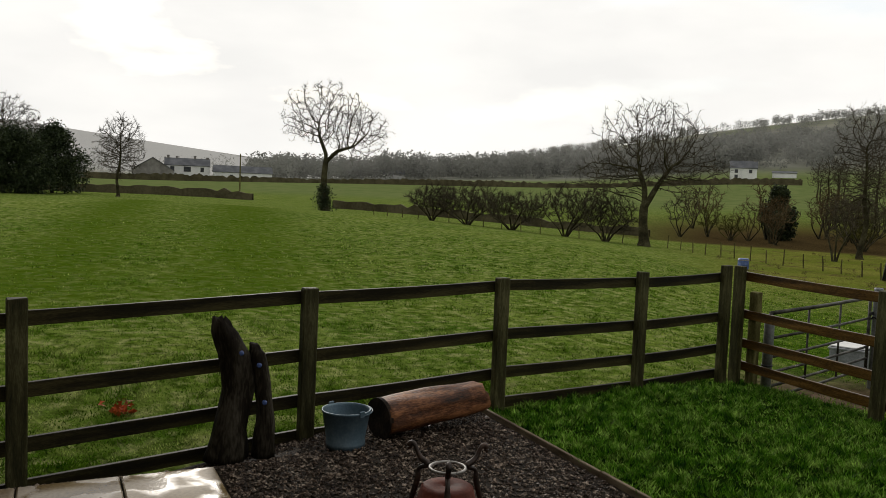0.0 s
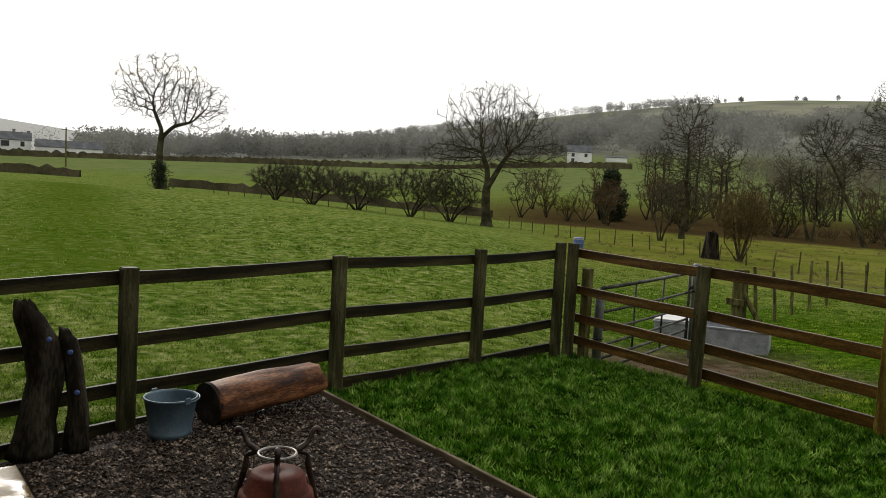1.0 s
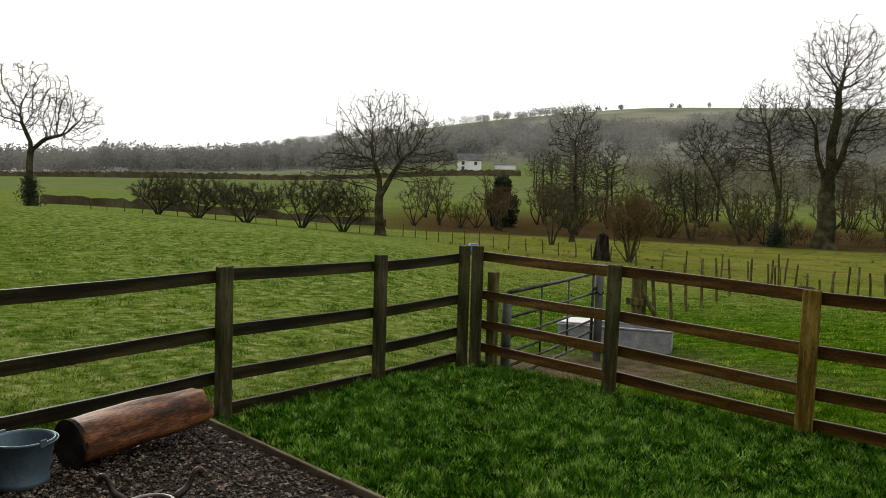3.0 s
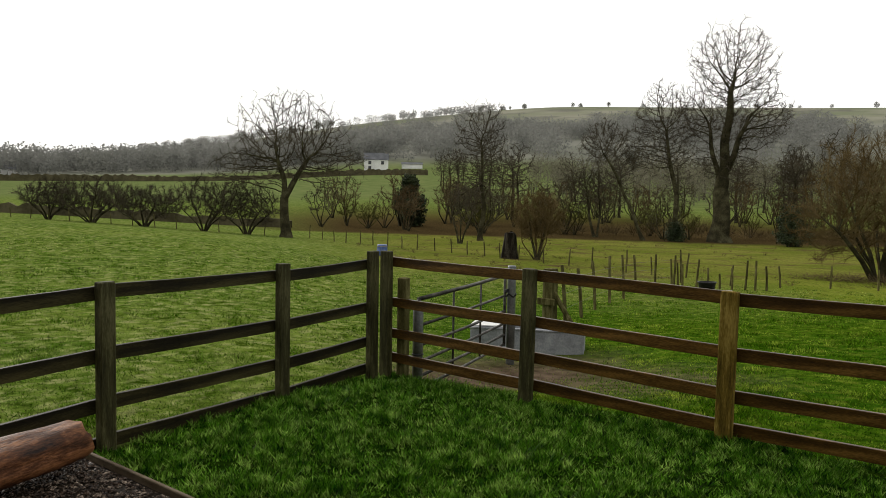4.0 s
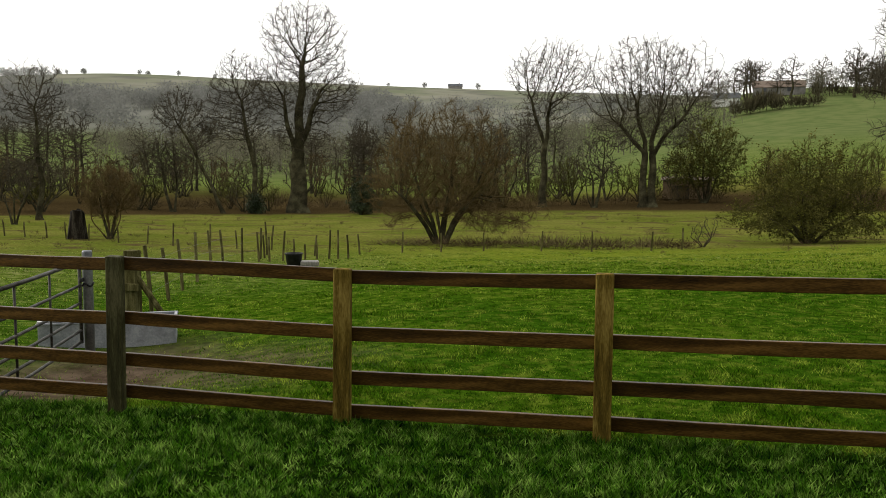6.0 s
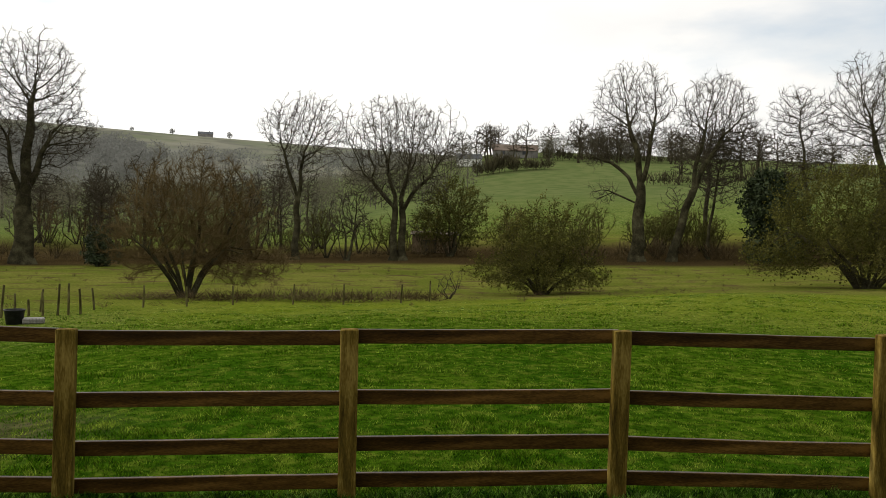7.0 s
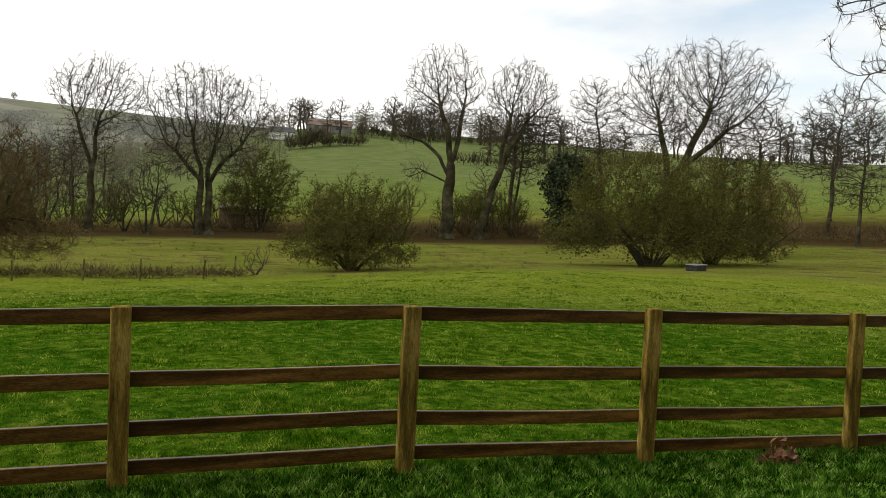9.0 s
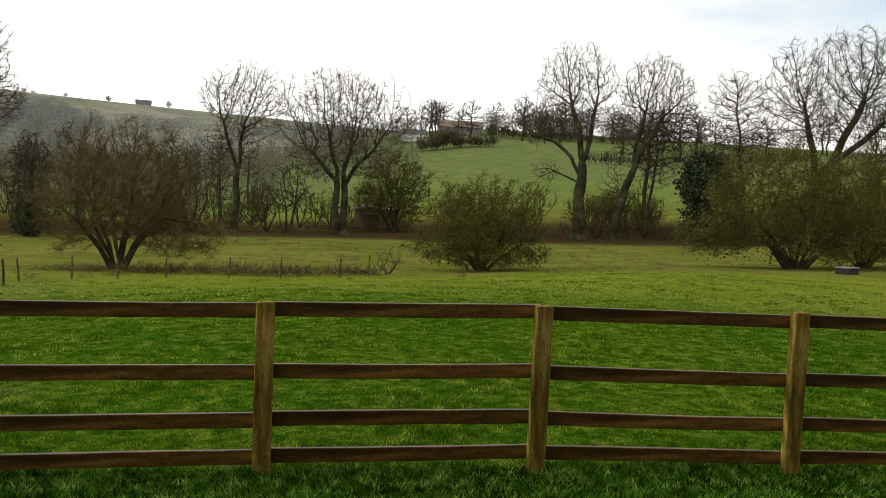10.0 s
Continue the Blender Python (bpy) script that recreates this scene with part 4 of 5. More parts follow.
def rail_fence(name, posts, heights, side, label, seed, tops, turn, post_mat, rail_mat, sags=None):
    """posts: (x, y, ground height); rails are nailed to the field side, given as an offset."""
    root = empty(name, posts[0][0], posts[0][1], 0)
    ox, oy = posts[0][0], posts[0][1]
    for i, (x, y, z) in enumerate(posts):
        # the first two posts take the post colour darkened for backlight
        part("post", post_mesh(tops[i], seed=seed + i), post_mat if i > 1 else M_POST_OLD_SHADED, root, m=pose(x - ox, y - oy, z, random.uniform(-0.6, 0.6), random.uniform(-0.6, 0.6), turn + 90))
    for i in range(len(posts) - 1):
        a, b = posts[i], posts[i + 1]
        for k, h in enumerate(heights):
            e = 0.012 * (1 if i % 2 else -1)
            za, zb = ((sags[j] if sags else 0.0) * (0.0, 0.62, 0.9, 1.0)[k] for j in (i, i + 1))
            bm, m = rail_mesh((a[0] - ox + side[0], a[1] - oy + side[1], a[2] + h + e * 0.4 - za), (b[0] - ox + side[0], b[1] - oy + side[1], b[2] + h + e * 0.4 - zb), seed=seed + 31 * i + k)
            m = m @ Matrix.Diagonal((0.998, 1, 1, 1))
            part("rail", bm, rail_mat, root, m=m)
    return tagged(root, label, "fence")


def on_a(d):
    return CORNER[0] + A_DIR[0] * d, CORNER[1] + A_DIR[1] * d


A_POSTS = [(*on_a(d), z) for d, z in ((0.19, 0.03), (1.52, 0.0), (3.32, 0.02), (5.21, -0.02), (7.24, -0.09), (9.1, -0.12), (10.9, -0.12))]
B_POSTS = [(-5.53, 5.661, 0.04), (-3.75, 5.661, 0.02), (-1.91, 5.661, -0.02), (-0.02, 5.661, 0.0), (1.91, 5.661, 0.02), (3.93, 5.661, -0.01), (6.04, 5.661, -0.04), (8.1, 5.661, -0.04), (10.1, 5.661, -0.04)]
rail_fence("side_fence", A_POSTS, (1.118, 0.668, 0.312, 0.03), (-0.060, -0.008), "weathered wooden post and four-rail garden fence", 100, [1.255, 1.24, 1.20, 1.205, 1.27, 1.27, 1.27], 97.8, M_POST_OLD_SHADED, M_RAIL_OLD_SHADED, [0, 0, 0.005, 0.02, 0.045, 0.06, 0.06])
rail_fence("end_fence", B_POSTS, (1.13, 0.705, 0.375, 0.12), (0, 0.060), "reddish-brown wooden post and four-rail fence on the lawn edge", 200, [1.245, 1.20, 1.195, 1.195, 1.19, 1.21, 1.21, 1.21, 1.21], 0, M_POST, M_RAIL, [0, 0, 0, 0, 0.01, 0.045, 0.075, 0.09, 0.09])

# ---------------------------------------------------------------- gate corner
short = tagged(part("short_post", post_mesh(1.0, 0.10, 0.10, 5), M_OLDPOST, m=pose(-5.385, 5.77, 0.0, 0, 0, 12)), "short weathered wooden post behind the fence corner", "post")
gp = empty("gate_post", -5.31, 5.92, -0.12)
mesh_part("tube", lathe([(0.0, -0.3), (0.055, -0.3), (0.055, 0.82), (0.050, 0.835), (0.0, 0.84)], 20), M_GALV, gp)
part("band", pipe([(0.058 * math.cos(a), 0.058 * math.sin(a), 0.30) for a in np.linspace(0, 6.2, 20)], 0.008), M_BLACK, gp)
tagged(gp, "galvanised round steel gate post", "post")


def field_gate(x, y, z, turn, length, tall):
    root = empty("field_gate", x, y, z, turn)
    hs = [0.10, 0.24, 0.40, 0.58, 0.80, tall]
    for i, h in enumerate(hs):
        part("bar", pipe([(0, 0, h), (length / 2, 0, h - 0.01), (length, 0, h)], 0.024 if i == len(hs) - 1 else 0.018), M_GATE, root, smooth=True)
    for i, f in enumerate((0.0, 0.34, 0.66, 1.0)):
        part("upright", pipe([(length * f, 0.0, 0.08), (length * f, 0.0, tall)], 0.022 if f in (0.0, 1.0) else 0.014), M_GATE, root, smooth=True)
    part("latch", box((0.10, 0.03, 0.05), pose(length - 0.02, -0.03, tall - 0.22), 0.006), M_BLACK, root)
    return tagged(root, "grey tubular steel field gate", "gate")


field_gate(-5.40, 6.03, -0.34, 108.0, 3.05, 1.09)
lp = empty("latch_post", -6.30, 9.03, -0.457)
mesh_part("tube", lathe([(0.0, -0.3), (0.06, -0.3), (0.06, 1.32), (0.055, 1.34), (0.0, 1.345)], 20), M_GALV, lp)
part("chain", pipe([(0.065 * math.cos(a), 0.065 * math.sin(a), 0.92 + 0.02 * math.sin(3 * a)) for a in np.linspace(0, 6.2, 20)], 0.012), M_BLACK, lp)
tagged(lp, "pale galvanised steel latch post", "post")


def trough(x, y, z, turn, length=1.5, width=0.55, tall=0.42):
    """Open tank with thick rim, a floor, and a covered float box at one end."""
    root = empty("water_trough", x, y, z, turn)
    t = 0.02
    bm = bmesh.new()
    add_box(bm, (length, t, tall), pose(0, -width / 2, tall / 2, 4), 0.004)
    add_box(bm, (length, t, tall), pose(0, width / 2, tall / 2, -4), 0.004)
    add_box(bm, (t, width, tall), pose(-length / 2, 0, tall / 2), 0.004)
    add_box(bm, (t, width, tall), pose(length / 2, 0, tall / 2), 0.004)
    add_box(bm, (length, width, t), pose(0, 0, 0.05))
    part("tank", bm, M_TROUGH, root)
    bm = bmesh.new()
    for dx, dy, sx, sy in ((0, -width / 2 - 0.02, length + 0.06, 0.04), (0, width / 2 + 0.02, length + 0.06, 0.04), (-length / 2, 0, 0.04, width), (length / 2, 0, 0.04, width)):
        add_box(bm, (sx, sy, 0.03), pose(dx, dy, tall + 0.015), 0.006)
    part("rim", bm, M_TROUGH, root)
    part("float_cover", box((length * 0.3, width, 0.02), pose(-length * 0.36, 0, tall + 0.045), 0.004), M_WHITE, root)
    part("water", box((length - 0.05, width - 0.05, 0.02), pose(0, 0, tall - 0.07)), M_DARKGLASS, root)
    return tagged(root, "galvanised steel water trough on muddy grass", "trough")


trough(-6.68, 10.05, hz(-6.68, 10.05) - 0.08, 28, 1.72)
st = empty("strainer_post", -7.6, 12.1, hz(-7.6, 12.1))
part("post", post_mesh(1.15, 0.2, 0.2, 9), M_OLDPOST, st)
part("cross_rail", box((0.35, 0.06, 0.12), pose(0.0, -0.13, 0.55), 0.006), M_OLDPOST, st)
part("brace", pipe([(0.6, 0.05, -0.05), (0.05, 0.0, 0.75)], 0.05, 8), M_OLDPOST, st)
tagged(st, "dark weathered strainer post with diagonal brace", "post")


def stake_mesh(h, seed):
    rng = random.Random(seed)
    return pipe([(0, 0, -0.3), (rng.uniform(-0.01, 0.01), 0, h * 0.5), (rng.uniform(-0.03, 0.03), rng.uniform(-0.03, 0.03), h)], [0.038, 0.036, 0.032], 8)


def stake_fence(label, line, gap, seed, tall=(0.95, 1.25), wires=True):
    """Round stakes along a line of points, each rising from the ground, with thin wires."""
    rng = random.Random(seed)
    x0, y0 = line[0]
    root = empty("stake_fence", x0, y0, hz(x0, y0))
    z0 = hz(x0, y0)
    shapes = []
    for i in range(5):
        bm = stake_mesh(rng.uniform(*tall), seed + i)
        me = bpy.data.meshes.new("stake")
        bm.to_mesh(me)
        bm.free()
        shapes.append(me)
    tips = []
    for (ax, ay), (bx, by) in zip(line[:-1], line[1:]):
        n = max(1, int(math.hypot(bx - ax, by - ay) / gap))
        for i in range(n):
            f = (i + rng.uniform(-0.12, 0.12)) / n
            x, y = ax + (bx - ax) * f, ay + (by - ay) * f
            mesh_part("stake", shapes[rng.randrange(5)], M_OLDPOST, root, m=pose(x - x0, y - y0, hz(x, y) - z0, rng.uniform(-5, 5), rng.uniform(-5, 5), rng.uniform(0, 360)))
            tips.append((x - x0, y - y0, hz(x, y) - z0))
    if wires:
        for h in (0.35, 0.65, 0.9):
            part("wire", pipe([(x, y, z + h) for x, y, z in tips], 0.003, 4), M_GATE, root)
    return tagged(root, label, "fence")


stake_fence("row of weathered round stakes with stock wire", [(-7.8, 13.0), (-9.0, 16.2), (-10.5, 21.2), (-11.3, 25.6), (-12.4, 29.5)], 1.65, 300)
stake_fence("row of thin old stakes beside the bushes", [(-12.4, 29.5), (-22.0, 32.0), (-29.5, 34.5), (-43.8, 37.6), (-56.5, 28.0), (-66.0, 22.5)], 1.5, 310, (0.6, 1.2), False)
stake_fence("short row of leaning stakes in the meadow", [(-11.2, 26.2), (-8.6, 28.6), (-4.7, 32.0), (2.0, 32.4), (4.6, 35.8)], 1.7, 320, (0.6, 1.05), False)
stake_fence("crooked old stakes standing close together", [(-10.9, 24.6), (-8.9, 25.6), (-8.2, 26.6)], 0.32, 330, (0.5, 1.0), False)

rs = bmesh.new()
bmesh.ops.create_cone(rs, cap_ends=True, segments=14, radius1=0.48, radius2=0.30, depth=1.35, matrix=Matrix.Translation((0, 0, 0.6)))
for v in rs.verts:
    v.co += Vector((noise.noise(v.co * 3), noise.noise(v.co * 3 + Vector((5, 0, 0))), 0)) * 0.12
    if v.co.z > 1:
        v.co.z += 0.25 * noise.noise(v.co * 4)
tagged(part("tree_stump", rs, M_STUMP, m=pose(-23.3, 33.0, hz(-23.3, 33.0))), "dark rotting tree stump beside the red bush", "stump")

# blue barrel, feed tub and white-topped box out in the fields
drum = empty("blue_drum", -26.0, 26.6, hz(-26.0, 26.6))
drum.scale = (1.1, 1.1, 1.25)
mesh_part("body", lathe([(0, 0), (0.20, 0), (0.22, 0.05), (0.22, 0.16), (0.23, 0.18), (0.22, 0.20), (0.22, 0.30), (0.21, 0.38), (0.19, 0.41), (0, 0.41)], 24), M_BLUE, drum)
mesh_part("lid_band", lathe([(0.205, 0.33), (0.225, 0.335), (0.225, 0.36), (0.20, 0.365)], 24), M_PALE, drum)
tagged(drum, "blue plastic drum standing in the pasture", "drum")
tub = empty("feed_tub", -8.95, 22.7, hz(-8.95, 22.7))
mesh_part("tub", lathe([(0, 0.0), (0.20, 0.0), (0.25, 0.36), (0.27, 0.37), (0.27, 0.40), (0.24, 0.40), (0.19, 0.04), (0, 0.04)], 20), M_BLACK, tub)
tagged(tub, "black rubber feed tub on the grass", "tub")
tagged(part("stone_block", box((0.55, 0.3, 0.16), pose(0, 0, 0.08), 0.03), M_PALE, m=pose(-8.5, 22.8, hz(-8.5, 22.8), 0, 0, 20)), "pale stone block beside the feed tub", "block")
wb = empty("feed_box", 24.0, 32.2, hz(24.0, 32.2) + 0.0, 30)
part("body", box((1.0, 0.6, 0.26), pose(0, 0, 0.13), 0.02), M_BLACK, wb)
part("lid", box((1.06, 0.66, 0.05), pose(0, 0, 0.285), 0.015), M_PALE, wb)
tagged(wb, "dark feed box with a pale lid in the field", "box")

# ---------------------------------------------------------------- patio corner
def gravel_bed():
    bm = bmesh.new()
    y0, y1 = -6.0, GRAVEL_Y
    pts = []
    for i in range(34):
        y = y0 + (y1 - y0) * i / 33
        xs = (fence_a_x(y) - 0.05, fence_a_x(y) + 0.12, -4.30, -4.0, 2.5) if fence_a_x(y) < -4.45 else (fence_a_x(y) - 0.05, fence_a_x(y) + 0.03, fence_a_x(y) + 0.1, -3.6, 2.5)
        pts.append([bm.verts.new((x, y, hz(x, y) + 0.016)) for x in xs])
    for row, above in zip(pts[:-1], pts[1:]):
        for j in range(4):
            bm.faces.new((row[j], row[j + 1], above[j + 1], above[j]))
    return tagged(part("gravel", bm, M_GRAVEL), "dark damp brown gravel", "gravel", kind="structure")


gravel_bed()
rng = np.random.default_rng(7)
n_st = 29000
sy = rng.uniform(-1.8, GRAVEL_Y - 0.02, n_st)
sx = fence_a_x(sy) + 0.02 + rng.random(n_st) ** 1.15 * 3.4
keep = ~((sx > -4.25) & (sy < -0.28))
sx, sy = sx[keep], sy[keep]
n_st = len(sx)
octa = np.array([(1, 0, 0), (-1, 0, 0), (0, 1, 0), (0, -1, 0), (0, 0, 1), (0, 0, -1)], float)
tri = np.array([(0, 2, 4), (2, 1, 4), (1, 3, 4), (3, 0, 4), (2, 0, 5), (1, 2, 5), (3, 1, 5), (0, 3, 5)])
siz = rng.uniform(0.006, 0.017, (n_st, 1)) * rng.uniform(0.6, 1.3, (n_st, 3))
siz[:, 2] *= 0.65
ang = rng.random(n_st) * 6.28
sv = octa[None] * siz[:, None] * rng.uniform(0.75, 1.25, (n_st, 6, 1))
ca, sa = np.cos(ang)[:, None], np.sin(ang)[:, None]
sv = np.stack([sv[..., 0] * ca - sv[..., 1] * sa, sv[..., 0] * sa + sv[..., 1] * ca, sv[..., 2] + 0.3 * sv[..., 0]], -1)
sv += np.stack([sx, sy, height(sx, sy) + 0.018 + rng.random(n_st) * 0.01], 1)[:, None]
sf = tri[None] + (np.arange(n_st) * 6)[:, None, None]
tagged(mesh_part("gravel_stones", fast_mesh("gravel_stones", sv.reshape(-1, 3), sf.reshape(-1, 3)), M_STONE), "loose wet brown and grey gravel stones", "gravel", kind="stuff")

ex = fence_a_x(GRAVEL_Y)
edging = empty("lawn_edging", ex, GRAVEL_Y + 0.02, 0)
for i in range(4):
    part("board", box((1.78, 0.03, 0.12), pose(0.92 + i * 1.8, 0, 0.0, random.uniform(-1, 1), random.uniform(-0.3, 0.3), random.uniform(-0.4, 0.4)), 0.005), M_EDGE, edging)
tagged(edging, "thin timber board edging between gravel and lawn", "edging")

# unseen plain house wall, added behind the patio to cut sky light
hw = empty("house_wall", 2.5, -3.1, 0)
part("wall", box((24.0, 0.5, 6.2), pose(0, 0, 3.0), 0.02), M_STONEWALL, hw)
part("roof", box((24.6, 4.5, 0.2), pose(0, -1.6, 7.2, 35), 0.02), M_SLATE, hw)
tagged(hw, "unseen grey stone house wall added behind the patio to block sky", "wall", kind="structure")

# sandstone slabs
patio = empty("patio", -4.25, -0.30, 0)
for i in range(9):
    for j in range(4):
        k = random.uniform(-0.002, 0.002)
        part("slab", box((0.598 + k, 0.588 - k, 0.06), pose(0.305 + i * 0.61, -0.30 - j * 0.60, 0.018 + random.uniform(-0.003, 0.003), random.uniform(-0.3, 0.3), random.uniform(-0.3, 0.3), 0.4), 0.009), M_SLAB, patio)
tagged(patio, "wet buff sandstone paving slabs", "paving", kind="structure")


def trunk_shape(points, radii, seed, rough=0.12, n=18):
    """An upright piece of dead wood, ridged and uneven."""
    p, r = np.array(points, float), np.array(radii, float)
    f = np.linspace(0, len(p) - 1, 26)
    q = np.stack([np.interp(f, range(len(p)), p[:, k]) for k in range(3)], 1)
    rr = np.interp(f, range(len(r)), r)
    bm = bmesh.new()
    rings = []
    for i in range(26):
        ring = []
        for j in range(n):
            a = 2 * math.pi * j / n
            s = rr[i] * (1 + rough * noise.noise(Vector((math.cos(a) * 1.8, math.sin(a) * 1.8, q[i][2] * 3 + seed))) + 0.05 * math.sin(5 * a + seed))
            z = q[i][2] + (0.06 * noise.noise(Vector((math.cos(a) * 2, math.sin(a) * 2, seed))) if i > 22 else 0)
            ring.append(bm.verts.new((q[i][0] + math.cos(a) * s, q[i][1] + math.sin(a) * s * 0.85, z)))
        rings.append(ring)
    for a, b in zip(rings[:-1], rings[1:]):
        for j in range(n):
            bm.faces.new((a[j], a[(j + 1) % n], b[(j + 1) % n], b[j]))
    bm.faces.new(rings[0][::-1]), bm.faces.new(rings[-1])
    bmesh.ops.recalc_face_normals(bm, faces=bm.faces[:])
    return bm


stump = empty("wood_sculpture", -4.62, -0.06, 0, 0)
part("main_trunk", trunk_shape([(0.0, -0.10, -0.02), (0.01, -0.08, 0.2), (0.0, -0.03, 0.48), (0, -0.05, 0.74), (0, -0.12, 0.90), (0, -0.17, 1.0)], [0.175, 0.145, 0.128, 0.135, 0.105, 0.05], 3, 0.30), M_STUMP, stump, smooth=True)
part("side_trunk", trunk_shape([(0.05, 0.16, -0.02), (0.05, 0.17, 0.25), (0.04, 0.145, 0.52), (0.03, 0.105, 0.74), (0.02, 0.08, 0.80)], [0.095, 0.075, 0.068, 0.065, 0.035], 8, 0.32), M_STUMP, stump, smooth=True)
for dx, dy, dz in ((0.125, -0.03, 0.765), (0.10, 0.105, 0.665), (0.125, 0.145, 0.395)):
    me = lathe([(0.0, 0.010), (0.010, 0.011), (0.017, 0.006), (0.019, -0.01), (0.0, -0.04)], 16)
    mesh_part("disc", me, M_BLUE, stump, "small round blue disc", pose(dx, dy, dz, 0, 90, -12))
tagged(stump, "dark upright driftwood stump with blue discs on gravel", "stump")

# bucket
bucket = empty("bucket", -4.50, 0.71, 0.015, 20)
mesh_part("body", lathe([(0, 0.025), (0.138, 0.025), (0.138, 0.0), (0.147, 0.0), (0.150, 0.042), (0.145, 0.05), (0.181, 0.270), (0.187, 0.274), (0.187, 0.287), (0.178, 0.288), (0.173, 0.27), (0.139, 0.042), (0, 0.038)], 40), M_ZINC, bucket)
ha = np.linspace(0, math.pi, 24)
part("handle", pipe([(0.187 * math.cos(a), 0.02 + 0.178 * math.sin(a), 0.268 + 0.01 * math.sin(a)) for a in ha], 0.005, 8), M_ZINC, bucket, smooth=True)
for s in (-1, 1):
    part("ear", box((0.012, 0.05, 0.05), pose(0.187 * s, 0.0, 0.28), 0.005), M_ZINC, bucket)
tagged(bucket, "blue-grey galvanised bucket on gravel", "bucket")

# log
p, q = Vector((-4.60, 1.02, 0.175)), Vector((-4.86, 2.02, 0.21))
log = empty("log", 0, 0, 0)
ax = (q - p).normalized()
length = (q - p).length
bm = trunk_shape([(0, 0, 0), (0, 0.004, length * 0.5), (0, 0, length)], [0.172, 0.168, 0.155], 21, 0.10, 28)
log.matrix_basis = Matrix.Translation(p) @ ax.to_track_quat("Z", "Y").to_matrix().to_4x4()
part("wood", bm, M_LOG, log, smooth=True)
part("cut_end", pipe([(0, 0, -0.012), (0, 0, 0.02)], 0.163, 28), M_LOGEND, log, "dark hollow sawn end")
tagged(log, "reddish debarked log lying on gravel by the fence", "log")


# upturned pot inside an iron plant stand
def pot_stand(x, y):
    pot = empty("terracotta_pot", x, y, 0.02)
    mesh_part("body", lathe([(0.0, 0.22), (0.02, 0.22), (0.025, 0.23), (0.14, 0.23), (0.155, 0.22), (0.180, 0.13), (0.185, 0.125), (0.205, 0.12), (0.215, 0.08), (0.225, 0.02), (0.22, 0.0), (0.20, 0.0)], 40), M_TERRA, pot)
    tagged(pot, "upturned reddish terracotta pot on gravel", "pot")
    stand = empty("plant_stand", x, y, 0.0, 0)
    top = 0.355
    part("ring", pipe([(0.105 * math.cos(a), 0.105 * math.sin(a), top) for a in np.linspace(0, 2 * math.pi, 40)], 0.009, 8), M_PALE, stand, "worn pale iron ring", smooth=True)
    for k, a in enumerate((95, 215, 335)):
        prof = [(0.27, 0.0), (0.25, 0.10), (0.215, 0.20), (0.195, 0.28), (0.205, 0.30), (0.185, 0.33), (0.11, top - 0.008), (0.155, 0.362), (0.20, 0.385), (0.215, 0.43), (0.235, 0.46), (0.262, 0.458), (0.272, 0.432), (0.26, 0.415)]
        f = np.linspace(0, len(prof) - 1, 44)
        r = np.interp(f, range(len(prof)), [c[0] for c in prof])
        z = np.interp(f, range(len(prof)), [c[1] for c in prof])
        ker = np.ones(5) / 5
        r, z = np.convolve(np.pad(r, 2, "edge"), ker, "valid"), np.convolve(np.pad(z, 2, "edge"), ker, "valid")
        c, s = math.cos(radians(a)), math.sin(radians(a))
        rad_ = 0.013 + 0.006 * np.sin(np.linspace(0, 9, 44)) ** 2
        part("leg", pipe([(c * u, s * u, w) for u, w in zip(r, z)], rad_, 8), M_IRON, stand, smooth=True)
    tagged(stand, "rusty cast-iron plant stand with three scrolled legs", "plant stand")


pot_stand(-2.91, 0.80)

# leaf heap by the fence
rng = np.random.default_rng(17)
c = np.stack([rng.normal(0, 0.07, 34), rng.normal(0, 0.05, 34), np.abs(rng.normal(0.04, 0.05, 34))], 1)
lv, lf = leaf_cloud(rng, c, 0.02, 3, 0.055)
tagged(mesh_part("leaf_heap", fast_mesh("leaf_heap", lv, lf), M_DEADLEAF, m=pose(5.08, 5.42, -0.05)), "small heap of dead russet leaves and twigs", "leaves", kind="stuff")
c = np.stack([rng.uniform(-0.15, 0.15, 14), rng.normal(0, 0.015, 14), np.full(14, 0.03)], 1)
lv, lf = leaf_cloud(rng, c, 0.01, 3, 0.06)
tagged(mesh_part("pale_stalks", fast_mesh("pale_stalks", lv, lf), M_WHITE, m=pose(3.55, 6.9, hz(3.55, 6.9))), "pale dry stalks lying on the grass", "stalks", kind="stuff")

c = np.stack([rng.normal(0, 0.07, 26), rng.normal(0, 0.05, 26), np.abs(rng.normal(0.04, 0.03, 26))], 1)
lv, lf = leaf_cloud(rng, c, 0.015, 3, 0.05)
tagged(mesh_part("red_leaves", fast_mesh("red_leaves", lv, lf), M_REDLEAF, m=pose(-6.35, -0.75, hz(-6.35, -0.75))), "small tuft of orange-red leaves in the pasture", "leaves", kind="stuff")

